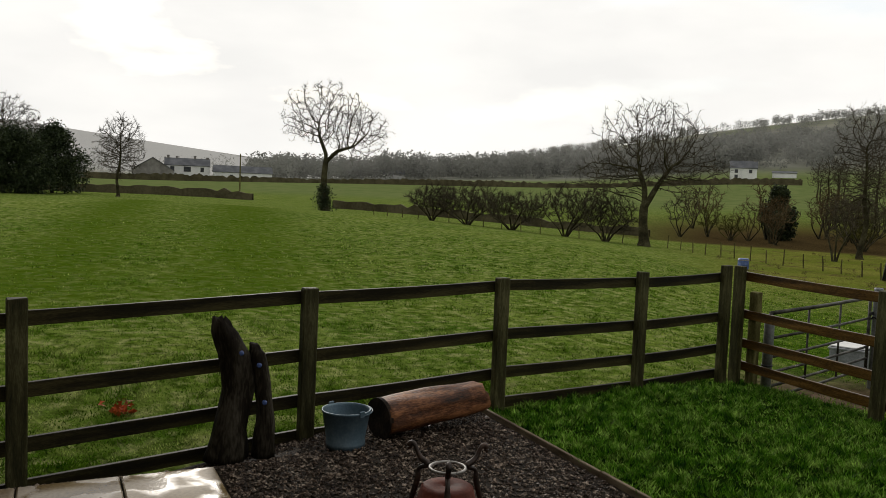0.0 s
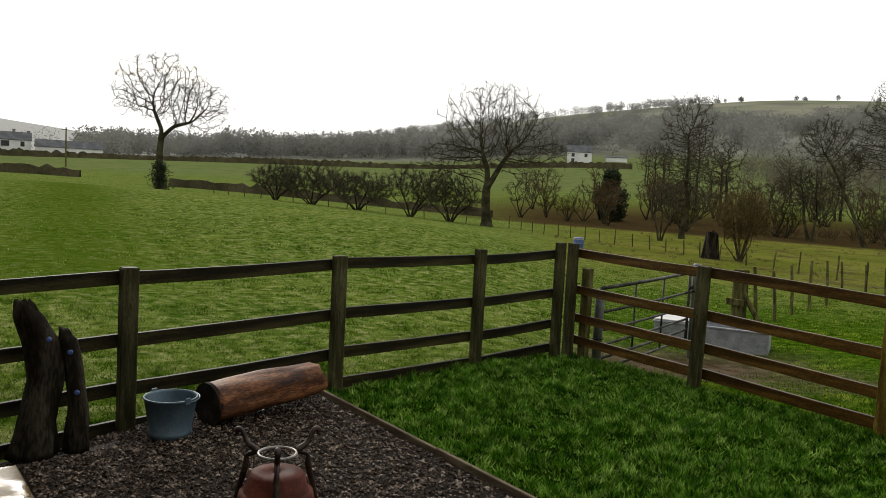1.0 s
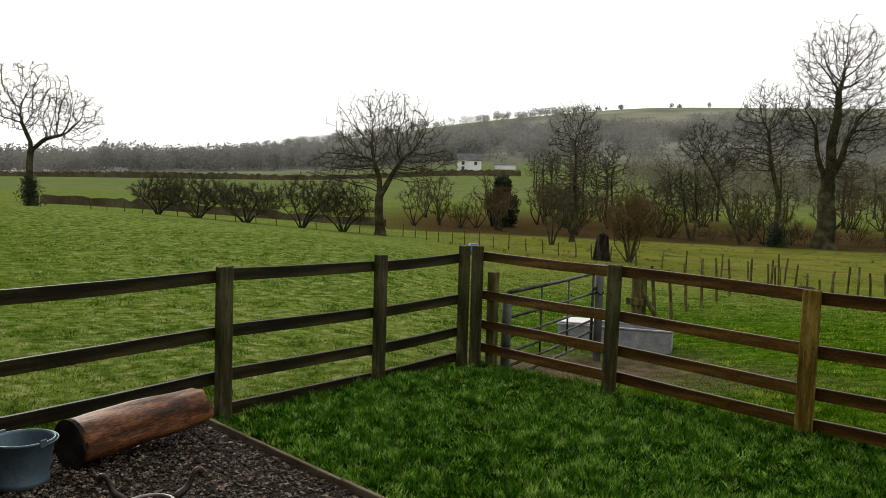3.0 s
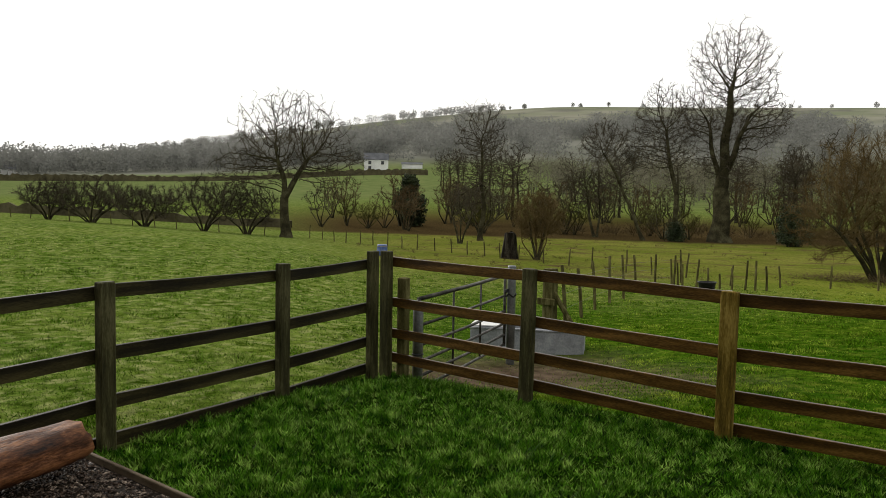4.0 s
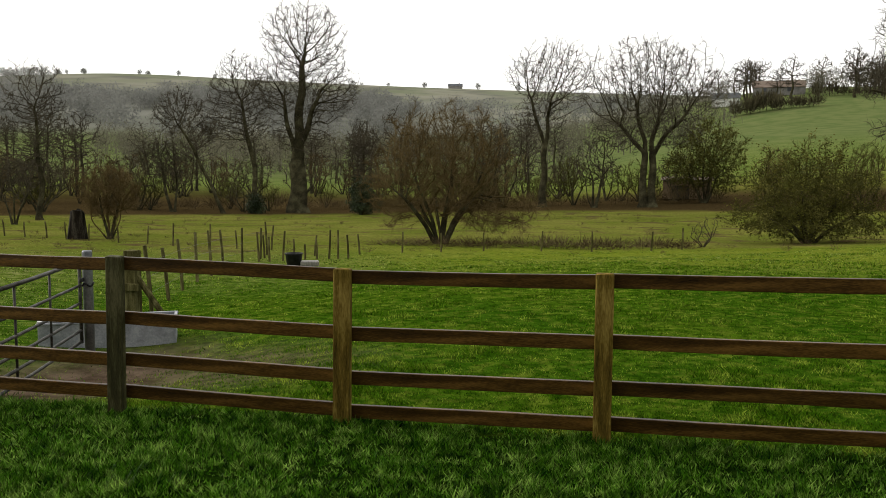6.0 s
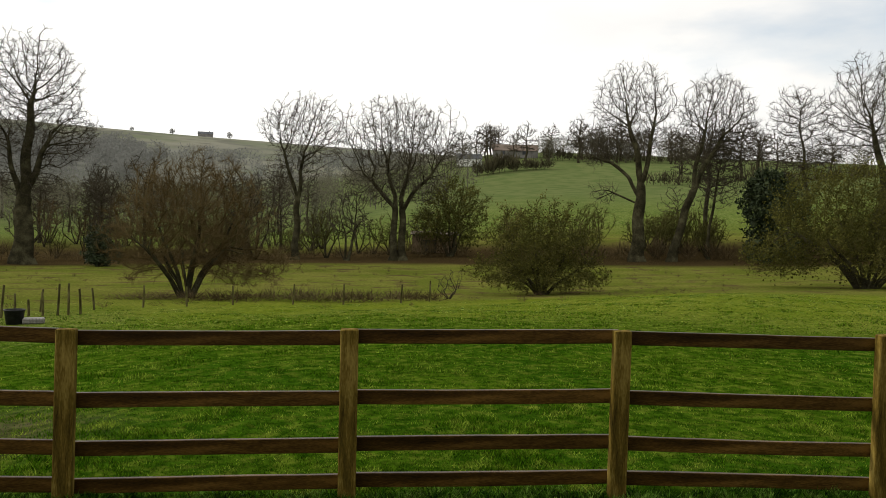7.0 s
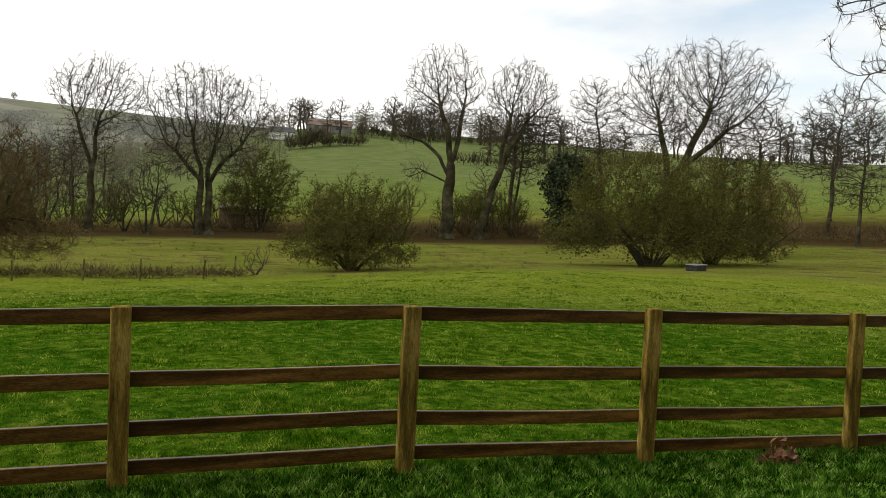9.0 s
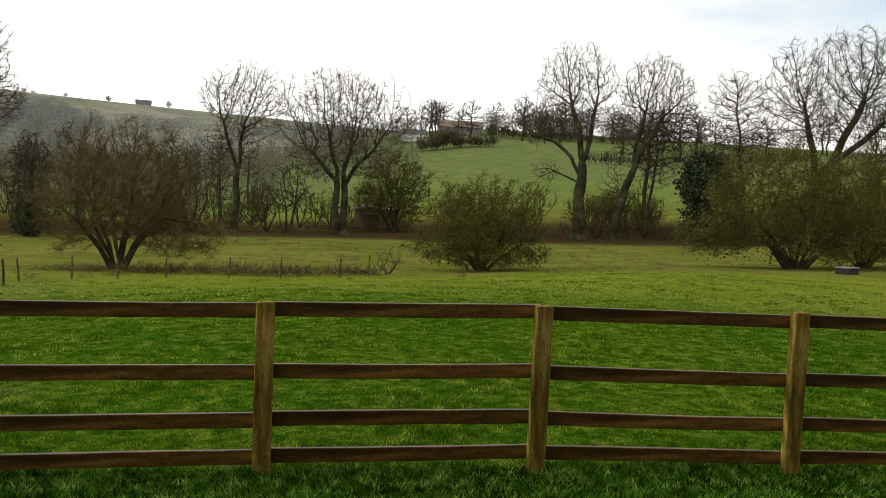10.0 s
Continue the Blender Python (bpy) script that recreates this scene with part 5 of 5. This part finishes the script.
# ---------------------------------------------------------------- far buildings
def house(name, x, y, turn, lx, ly, eaves, ridge, wall_mat, roof_mat, label, windows=(), chimneys=(), door=None):
    """Gabled building: walls, two roof slopes with overhang, chimneys, windows with panes. The long side faces -y."""
    root = empty(name, x, y, hz(x, y) - 0.3, turn)
    bm = bmesh.new()
    v = [bm.verts.new(c) for c in ((-lx / 2, -ly / 2, 0), (lx / 2, -ly / 2, 0), (lx / 2, ly / 2, 0), (-lx / 2, ly / 2, 0), (-lx / 2, -ly / 2, eaves), (lx / 2, -ly / 2, eaves), (lx / 2, ly / 2, eaves), (-lx / 2, ly / 2, eaves), (-lx / 2, 0, ridge), (lx / 2, 0, ridge))]
    for f in ((0, 1, 5, 4), (2, 3, 7, 6), (1, 2, 6, 9, 5), (3, 0, 4, 8, 7), (3, 2, 1, 0)):
        bm.faces.new([v[i] for i in f])
    part("wall", bm, wall_mat, root)
    s = math.atan2(ridge - eaves, ly / 2)
    ln = math.hypot(ridge - eaves, ly / 2) + 0.4
    for k in (-1, 1):
        part("roof", box((lx + 0.5, ln, 0.16), pose(0, k * (ly / 4 + 0.08), (ridge + eaves) / 2 + 0.05, -k * math.degrees(s)), 0.02), roof_mat, root)
    for cx, ch in chimneys:
        bm = box((0.9, 0.7, 1.6), pose(cx, 0, ridge + ch - 0.4), 0.03)
        add_box(bm, (1.05, 0.85, 0.15), pose(cx, 0, ridge + ch + 0.45), 0.02)
        part("chimney", bm, M_STONEWALL, root)
    for wx, wz, ww, wh in windows:
        wnd = part("window", box((ww + 0.24, 0.10, wh + 0.24), pose(wx, -ly / 2 - 0.03, wz), 0.02), M_STONEWALL, root)
        part("pane", box((ww, 0.06, wh), pose(wx, -ly / 2 - 0.08, wz)), M_DARKGLASS, wnd)
    return tagged(root, label, "house")


house("farmhouse", -300, 40, 82, 15, 8, 5.2, 7.6, M_WHITE, M_SLATE, "white farmhouse with slate roof and chimneys", [(-5, 3.9, 1.2, 1.5), (0, 3.9, 2.2, 1.6), (5, 3.9, 1.0, 1.4), (-4.5, 1.5, 1.2, 1.3), (3.5, 1.5, 1.4, 1.3)], [(-6.5, 0.6), (-3.5, 0.3), (2.5, 0.6), (6.8, 0.2)])
house("stone_barn", -293, 28, -8, 14, 13, 3.4, 7.4, M_STONEWALL, M_SLATE, "grey stone barn beside the farmhouse", [(0, 1.6, 1.0, 1.0)])
house("outbuilding", -293, 58, 82, 20, 7, 3.0, 5.2, M_WHITE, M_SLATE, "long low white farm building", [(-4, 1.6, 1.0, 0.9), (4, 1.6, 1.0, 0.9)])
house("cottage", -231, 233, 45, 9.5, 6.5, 4.4, 7.0, M_WHITE, M_SLATE, "white cottage with slate roof below the hill", [(-2.5, 3.2, 1.0, 1.2), (2.5, 3.2, 1.0, 1.2), (-2.5, 1.2, 1.0, 1.2)], [(4.0, 0.3)])
house("shed", -227, 250, 42, 8.5, 4, 2.0, 2.6, M_WHITE, M_SLATE, "long low white shed below the hill")
house("barn", -390, 152, 69, 15, 8, 3.0, 5.2, M_WHITE, M_SLATE, "pale low barn in front of the wood")
house("farmhouse", 53, 272, -11, 15, 8, 2.4, 4.6, M_STONEWALL, M_BROWNROOF, "farm building with brown roof on the hill", [(-4, 1.7, 1.2, 1.2), (3, 1.7, 1.2, 1.2)])
house("barn", 36, 262, -8, 8, 5, 2.5, 4.0, M_WHITE, M_SLATE, "small pale barn on the hill")
house("ridge_farm", -156, 866, 10, 15, 8, 3, 5.4, M_STONEWALL, M_SLATE, "dark stone farm on the moor ridge", [], [(4, 0.3)])
shed = empty("field_shelter", 8.2, 84.5, hz(8.2, 84.5), -5)
part("wall", box((4.6, 2.4, 1.9), pose(0, 0, 0.95), 0.02), M_TAN, shed)
# dark slab on the closed wall stands for the doorway's unlit inside
part("dark_doorway_slab", box((1.6, 0.08, 1.3), pose(-0.6, -1.21, 0.65), 0.01), M_DARKGLASS, shed)
part("roof", box((5.0, 2.8, 0.1), pose(0, 0, 1.98, 6), 0.02), M_BROWNROOF, shed)
tagged(shed, "low tan timber field shelter under the trees", "shelter")
tp = empty("telegraph_pole", -145.8, 27.9, hz(-145.8, 27.9))
part("pole", pipe([(0, 0, -0.3), (0, 0, 6.6)], [0.14, 0.10], 10), M_OLDPOST, tp)
part("crossarm", box((0.1, 1.4, 0.1), pose(0, 0, 6.2), 0.01), M_OLDPOST, tp)
tagged(tp, "wooden telegraph pole in the far field", "pole")


# ---------------------------------------------------------------- hedges, scrub and far woods
def slivers(rng, base, h, w, per, thick, loose=False):
    """Brooms of thin pointed branches that spread from the foot of each plant to the edge of its crown."""
    n = len(base)
    i = np.repeat(np.arange(n), per)
    u = unit(rng.normal(0, 1, (len(i), 3))) * (rng.random(len(i)) ** 0.33)[:, None]
    tip = base[i] + np.stack([u[:, 0] * w[i] / 2, u[:, 1] * w[i] / 2, h[i] * (0.54 + 0.46 * u[:, 2])], 1)
    root = base[i] + np.stack([u[:, 0] * w[i] * 0.06, u[:, 1] * w[i] * 0.06, h[i] * 0.22 * rng.random(len(i))], 1)
    f = rng.uniform(0.30, 0.88, (len(i), 1))
    low = root + (tip - root) * f + rng.normal(0, 0.03, tip.shape) * h[i][:, None]
    if loose:
        low = tip + unit(rng.normal(0, 1, tip.shape) + np.array([0, 0, -0.5])) * (0.13 * h[i])[:, None]
        f = np.full_like(f, 0.3)
    side = unit(np.cross(tip - low, rng.normal(0, 1, tip.shape))) * (thick * rng.uniform(0.6, 1.4, len(i)) * h[i] * (1.3 - f[:, 0]))[:, None]
    v = np.stack([low - side, low + side, tip], 1).reshape(-1, 3)
    k = np.array([0.012, 0.0, 0.0]) * h[:, None]
    stem = np.stack([base - k, base + k, base + np.array([0, 0, 0.75]) * h[:, None]], 1).reshape(-1, 3)
    v = np.concatenate([v, stem])
    return v, np.arange(len(v)).reshape(-1, 3)


def hedge(name, label, line, h, w, seed, mat=M_HEDGE, gap=0.5, per=46, thick=0.02):
    rng = np.random.default_rng(seed)
    pts = []
    for (ax, ay), (bx, by) in zip(line[:-1], line[1:]):
        n = max(2, int(math.hypot(bx - ax, by - ay) / gap))
        f = (np.arange(n) + rng.random(n)) / n
        pts.append(np.stack([ax + (bx - ax) * f, ay + (by - ay) * f], 1))
    p = np.concatenate(pts) + rng.normal(0, w * 0.2, (sum(len(q) for q in pts), 2))
    base = np.column_stack([p, height(p[:, 0], p[:, 1]) - 0.05])
    k = 0.75 + 0.5 * rng.random(len(p)) + 0.25 * np.sin(np.arange(len(p)) * gap * 0.35 + seed)
    v, f = slivers(rng, base, h * k, np.full(len(p), w), per, thick)
    return tagged(mesh_part(name, fast_mesh(name, v, f), mat), label, "hedge", kind="stuff")


def arc(az0, az1, r0, r1, n=12):
    return [polar(az0 + (az1 - az0) * i / n, r0 + (r1 - r0) * i / n) for i in range(n + 1)]



def dry_wall(label, line, tall, wide, seed, mat):
    """A low dry-stone wall that follows the ground, with an uneven coping."""
    rng = np.random.default_rng(seed)
    p = []
    for (ax, ay), (bx, by) in zip(line[:-1], line[1:]):
        n = max(2, int(math.hypot(bx - ax, by - ay) / 0.7))
        p += [(ax + (bx - ax) * k / n, ay + (by - ay) * k / n) for k in range(n)]
    p = np.array(p)
    t = unit(np.column_stack([np.gradient(p, axis=0), np.zeros(len(p))]))
    side = np.stack([-t[:, 1], t[:, 0]], 1)
    z = height(p[:, 0], p[:, 1])
    top = tall * (1 + 0.12 * rng.normal(0, 1, len(p))) * (0.9 + 0.15 * np.sin(np.arange(len(p)) * 0.05 + seed))
    rows = []
    for off, h in ((-wide / 2, -0.3), (-wide * 0.36, 1.0), (wide * 0.36, 1.0), (wide / 2, -0.3)):
        rows.append(np.column_stack([p + side * off, z + (top if h > 0 else h)]))
    v = np.stack(rows, 1).reshape(-1, 3)
    q = np.arange(len(p) - 1)[:, None] * 4
    f = np.concatenate([q + np.array([[k, k + 1, k + 5, k + 4]]) for k in range(3)])
    return tagged(mesh_part("field_wall", fast_mesh("field_wall", v, f), mat), label, "wall", kind="structure")


dry_wall("dark hedge bank along the far field edge", arc(92, 41, 262, 285, 24), 1.9, 1.6, 401, M_HEDGE)
dry_wall("dark dry-stone wall on the stream bank", arc(95, 78, 108, 98), 0.9, 0.7, 402, M_HEDGE)
dry_wall("dark dry-stone wall behind the thorn bushes", arc(73, 50, 84, 76), 0.75, 0.7, 403, M_HEDGE)
hedge("bank_scrub", "brown scrub and bramble under the trees", arc(34, -8, 79, 80), 1.7, 2.6, 405, M_SCRUB, 0.5, 90, 0.014)
hedge("bank_scrub", "brown scrub and bramble under the trees", arc(-14, -50, 78, 76), 2.0, 2.6, 406, M_SCRUB, 0.5, 90, 0.014)
hedge("meadow_scrub", "dead brown rushes along a ditch", [(-9.5, 33.5), (-4, 34.2), (0.5, 34.0), (3.5, 35.5)], 0.55, 1.3, 407, M_SCRUB, 0.12, 50, 0.025)
rng = np.random.default_rng(77)
taz, tr_ = rng.uniform(-26, 46, 520), rng.uniform(29, 70, 520)
tx, ty = -np.sin(np.radians(taz)) * tr_, np.cos(np.radians(taz)) * tr_
v, f = slivers(rng, np.column_stack([tx, ty, height(tx, ty)]), rng.uniform(0.12, 0.34, 520), rng.uniform(0.3, 0.9, 520), 46, 0.03)
tagged(mesh_part("rush_tussocks", fast_mesh("rush_tussocks", v, f), M_SCRUB), "dead brown rush tussocks in rough meadow", "rushes", kind="stuff")
hedge("hill_hedge", "dark hedge below the hill farm", arc(-8.2, -13.2, 226, 232), 5.0, 5.0, 408, gap=0.8, per=110, thick=0.03)
hedge("hill_hedge", "hedge across the hillside", arc(-13, -24, 262, 262), 4.0, 4.0, 409, gap=0.9, per=60, thick=0.04)
hedge("hill_hedge", "tall hedge behind the trees", arc(-20, -34, 190, 190), 3.6, 3.4, 410, gap=0.8, per=60, thick=0.035)
hedge("hill_hedge", "hedge on the skyline", arc(-36, -50, 215, 215), 3.0, 3.0, 411, gap=0.9, per=40, thick=0.05)

# bare woods on the hillsides, haze painted into their colour

def wood(name, label, n, az, r, h, seed, per=70, thick=0.010, patchy=0.0, mat=M_FAR_HAZED):
    rng = np.random.default_rng(seed)
    a = rng.uniform(min(az), max(az), n)
    d = np.sqrt(rng.uniform(r[0] ** 2, r[1] ** 2, n))
    x, y = -np.sin(np.radians(a)) * d, np.cos(np.radians(a)) * d
    if patchy:
        k = np.sin(x * 0.021 + seed) * np.sin(y * 0.017 + seed * 2) + 0.5 * np.sin(x * 0.05) * np.sin(y * 0.043)
        ok = k > patchy - 0.6
        x, y = x[ok], y[ok]
    hh = rng.uniform(h[0], h[1], len(x))
    v, f = slivers(rng, np.column_stack([x, y, height(x, y) - 0.1]), hh, hh * rng.uniform(0.7, 1.1, len(x)), per, thick, True)
    return tagged(mesh_part(name, fast_mesh(name, v, f), mat), label, "wood", kind="stuff")


wood("far_wood", "bare woodland across the valley, greyed for haze", 700, (78, 44), (390, 560), (8, 15), 501, 150, 0.03)
wood("far_wood", "bare woodland on the lower hillside, greyed for haze", 700, (56, 14), (360, 640), (8, 14), 502, 150, 0.03, 0.05)
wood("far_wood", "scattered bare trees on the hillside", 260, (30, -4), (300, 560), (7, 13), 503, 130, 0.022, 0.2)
wood("hill_wood", "bare brown trees on the hill beside the farm", 90, (-12.5, -25), (258, 300), (6, 10.5), 504, 150, 0.010, 0.0, M_HILLWOOD_HAZED)
wood("hill_wood", "bare brown trees along the hill skyline", 60, (-25, -50), (225, 262), (4, 8), 505, 150, 0.010, 0.0, M_HILLWOOD_HAZED)
wood("hill_wood", "bare brown wood below the moor", 420, (34, -8), (150, 330), (5, 10), 510, 150, 0.009, 0.0, M_HILLWOOD_HAZED)
wood("far_wood", "bare wood on the upper slope, greyed for haze", 420, (60, 36), (600, 900), (7, 11), 512, 90, 0.04, 0.2)
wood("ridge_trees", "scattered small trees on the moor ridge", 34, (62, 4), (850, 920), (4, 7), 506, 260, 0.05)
wood("valley_trees", "bare trees round the farm", 40, (92, 72), (315, 350), (6, 11), 507, 120, 0.010)


# trees and thickets behind the bank, copies of a few kinds
def kinds(name, label, category, group, specs):
    made = []
    for k, kw in enumerate(specs):
        made.append(tagged(tree(name, 0, 0, label=label, category=category, seed=600 + k + len(name), **kw), group=group))
    return made


def scatter(made, spots, seed, lo=0.75, hi=1.25):
    """Stands the first ones and copies of them at the spots."""
    rng = random.Random(seed)
    for i, (x, y) in enumerate(spots):
        k = rng.uniform(lo, hi)
        m = pose(x, y, hz(x, y) - 0.05, 0, 0, rng.uniform(0, 360)) @ Matrix.Diagonal((k, k, k * rng.uniform(0.9, 1.15), 1))
        if i < len(made) and made[i].location.length < 1.0:
            made[i].matrix_basis = m
        else:
            copy_thing(made[rng.randrange(len(made))], m)


back_trees = kinds("tree", "bare grey tree in the thicket behind the bank", "tree", "trees behind the bank", [
    dict(h=9.0, w=6.0, base=0.25, trunk_r=0.17, n=240, twigs=2, twig_r=0.02, step=0.3, turn=0),
    dict(h=8.0, w=6.5, base=0.2, trunk_r=0.16, n=240, twigs=2, twig_r=0.02, step=0.3, gnarl=0.24, turn=0),
    dict(h=10.0, w=5.5, base=0.3, trunk_r=0.18, n=240, twigs=2, twig_r=0.02, step=0.3, droop=0.08, turn=0),
    dict(h=8.5, w=6.0, base=0.2, trunk_r=0.16, n=240, twigs=2, twig_r=0.02, step=0.3, lean=0.15, turn=0)])
back_bushes = kinds("thicket_bush", "bare brown bush in the thicket behind the bank", "bush", "bushes behind the bank", [
    dict(h=4.0, w=4.6, trunk_r=0.06, stems=5, n=130, twigs=3, step=0.2, twig_r=0.014, wide=0.7, twig_len=0.45, twig_mat=M_HEDGE, turn=0),
    dict(h=3.4, w=4.6, trunk_r=0.06, stems=5, n=130, twigs=3, step=0.2, twig_r=0.014, wide=0.7, twig_len=0.45, twig_mat=M_TWIG_OLIVE, turn=0),
    dict(h=4.4, w=4.2, trunk_r=0.06, stems=5, n=130, twigs=3, step=0.2, twig_r=0.014, wide=0.6, twig_len=0.45, twig_mat=M_SCRUB, turn=0)])
hill_trees = kinds("tree", "small bare tree on the hillside", "tree", "trees on the hill", [
    dict(h=8.5, w=6.5, base=0.2, trunk_r=0.2, n=130, twigs=2, step=0.4, twig_r=0.035, twig_len=0.7, turn=0),
    dict(h=7.5, w=6.0, base=0.2, trunk_r=0.2, n=130, twigs=2, step=0.4, twig_r=0.035, twig_len=0.7, gnarl=0.25, turn=0)])
pick = random.Random(88)
spots = [polar(pick.uniform(2, 40.5), pick.uniform(92, 230)) for _ in range(50)] + [polar(pick.uniform(-50, -20), pick.uniform(84, 100)) for _ in range(9)]
scatter(back_trees, spots, 1, 0.8, 1.3)
spots = [polar(pick.uniform(-24, -5), pick.uniform(245, 310)) for _ in range(34)] + [polar(pick.uniform(-50, -22), pick.uniform(190, 250)) for _ in range(26)]
scatter(hill_trees, spots, 3, 0.9, 1.5)
spots = [polar(pick.uniform(30, 50), pick.uniform(74, 96)) for _ in range(15)] + [polar(pick.uniform(2, 40), pick.uniform(82, 112)) for _ in range(62)] + [polar(pick.uniform(4, 46), pick.uniform(76, 84)) for _ in range(16)]
spots += [polar(pick.uniform(-20, 0), pick.uniform(80, 88)) for _ in range(10)]
scatter(back_bushes, spots, 2, 0.7, 1.2)
spots = [polar(pick.uniform(-50, -19), pick.uniform(76, 92)) for _ in range(34)] + [polar(pick.uniform(-3, 12), pick.uniform(79, 86)) for _ in range(8)]
scatter([back_bushes[1]], spots, 4, 0.9, 1.6)
# overhanging branches of a tree beside the fence
tree("tree", 15.0, 8.8, 11.0, 9.4, "large leafless tree overhanging the field", seed=70, trunk_r=0.3, n=2200, step=0.2, twigs=4, twig_len=0.26, twig_r=0.006, gnarl=0.26, droop=-0.03, lobes=[(0, 8.6, 4.2, 3.0), (-2.6, 6.0, 2.3, 2.2)])


# ---------------------------------------------------------------- grass
def blades(name, label, x, y, z, h, w, mat, seed):
    rng = np.random.default_rng(seed)
    n = len(x)
    a = rng.random(n) * 2 * math.pi
    lean = rng.uniform(0.2, 1.3, n) * h
    b = rng.random(n) * 2 * math.pi
    base = np.stack([x, y, z - 0.005], 1)
    side = np.stack([np.cos(a), np.sin(a), np.zeros(n)], 1) * (w / 2)[:, None]
    tip = base + np.stack([np.cos(b) * lean, np.sin(b) * lean, h], 1)
    v = np.stack([base - side, base + side, tip], 1).reshape(-1, 3)
    f = np.arange(len(v)).reshape(-1, 3)
    return tagged(mesh_part(name, fast_mesh(name, v, f), mat), label, "grass", kind="stuff")


rng = np.random.default_rng(91)
n = 460000
x, y = rng.uniform(-5.6, 8.0, n), rng.uniform(GRAVEL_Y + 0.04, 5.8, n)
ok = (x > fence_a_x(y) - 0.05) & (np.hypot(x, y) > 3.0) & (rng.random(n) < np.where(x > -1, 0.8, 1.0))
x, y = x[ok], y[ok]
wave = np.sin(x * 5.3 + 2 * np.sin(y * 3.7)) * np.sin(y * 6.1 + 1.7 * np.sin(x * 2.9))
small = np.sin(x * 19 + 2.2 * np.sin(y * 13)) * np.sin(y * 21 + 2 * np.sin(x * 11))
ok = rng.random(len(x)) < 0.50 + 0.28 * wave + 0.30 * small
x, y, wave, small = x[ok], y[ok], wave[ok], small[ok]
h = rng.uniform(0.03, 0.08, len(x)) * (0.85 + 0.4 * wave + 0.3 * small)
blades("lawn_grass", "lush damp green lawn grass", x, y, height(x, y), h, rng.uniform(0.009, 0.019, len(x)), M_BLADE_LAWN, 1)
n = 900000
az = rng.uniform(-56, 118, n)
r = 5.0 + rng.random(n) ** 1.9 * 33
x, y = -np.sin(np.radians(az)) * r, np.cos(np.radians(az)) * r
ok = ((y > 5.75) | (x < fence_a_x(y) - 0.08)) & ~((np.hypot((x + 5.65) / 1.15, (y - 7.9) / 2.2) < 1.1) & (rng.random(n) < 0.80))
ok &= ~((x < -11) & ((abs(y - STRIPE1(x)) < 1.5) | (abs(y - STRIPE2(x)) < 1.8)) & (rng.random(n) < 0.75))
x, y, r = x[ok], y[ok], r[ok]
tuft = np.clip(np.sin(x * 2.6 + 2 * np.sin(y * 1.7)) * np.sin(y * 2.9 + x * 0.9) + 0.5 * np.sin(x * 7 + y * 3) * np.sin(y * 6.3), 0, 1)
ok = rng.random(len(x)) < 0.62 + 0.5 * tuft
x, y, r, tuft = x[ok], y[ok], r[ok], tuft[ok]
h = rng.uniform(0.016, 0.040, len(x)) * (0.75 + 0.9 * tuft) * np.clip((40 - r) / 14, 0.3, 1)
wide_ = rng.uniform(0.008, 0.015, len(x)) * np.clip(r / 9, 1, 2.2)
side_on = (np.degrees(np.arctan2(-x, y)) + rng.normal(0, 5, len(x)) < 42) & (r + rng.normal(0, 3, len(x)) < 22)
for name, label, pick, mat in (("field_grass", "tufted pasture grass beyond the fence", ~side_on, M_BLADE), ("meadow_grass", "short lush green grass beyond the end fence", side_on, M_BLADE_LUSH)):
    blades(name, label, x[pick], y[pick], height(x[pick], y[pick]), h[pick], wide_[pick], mat, 2)
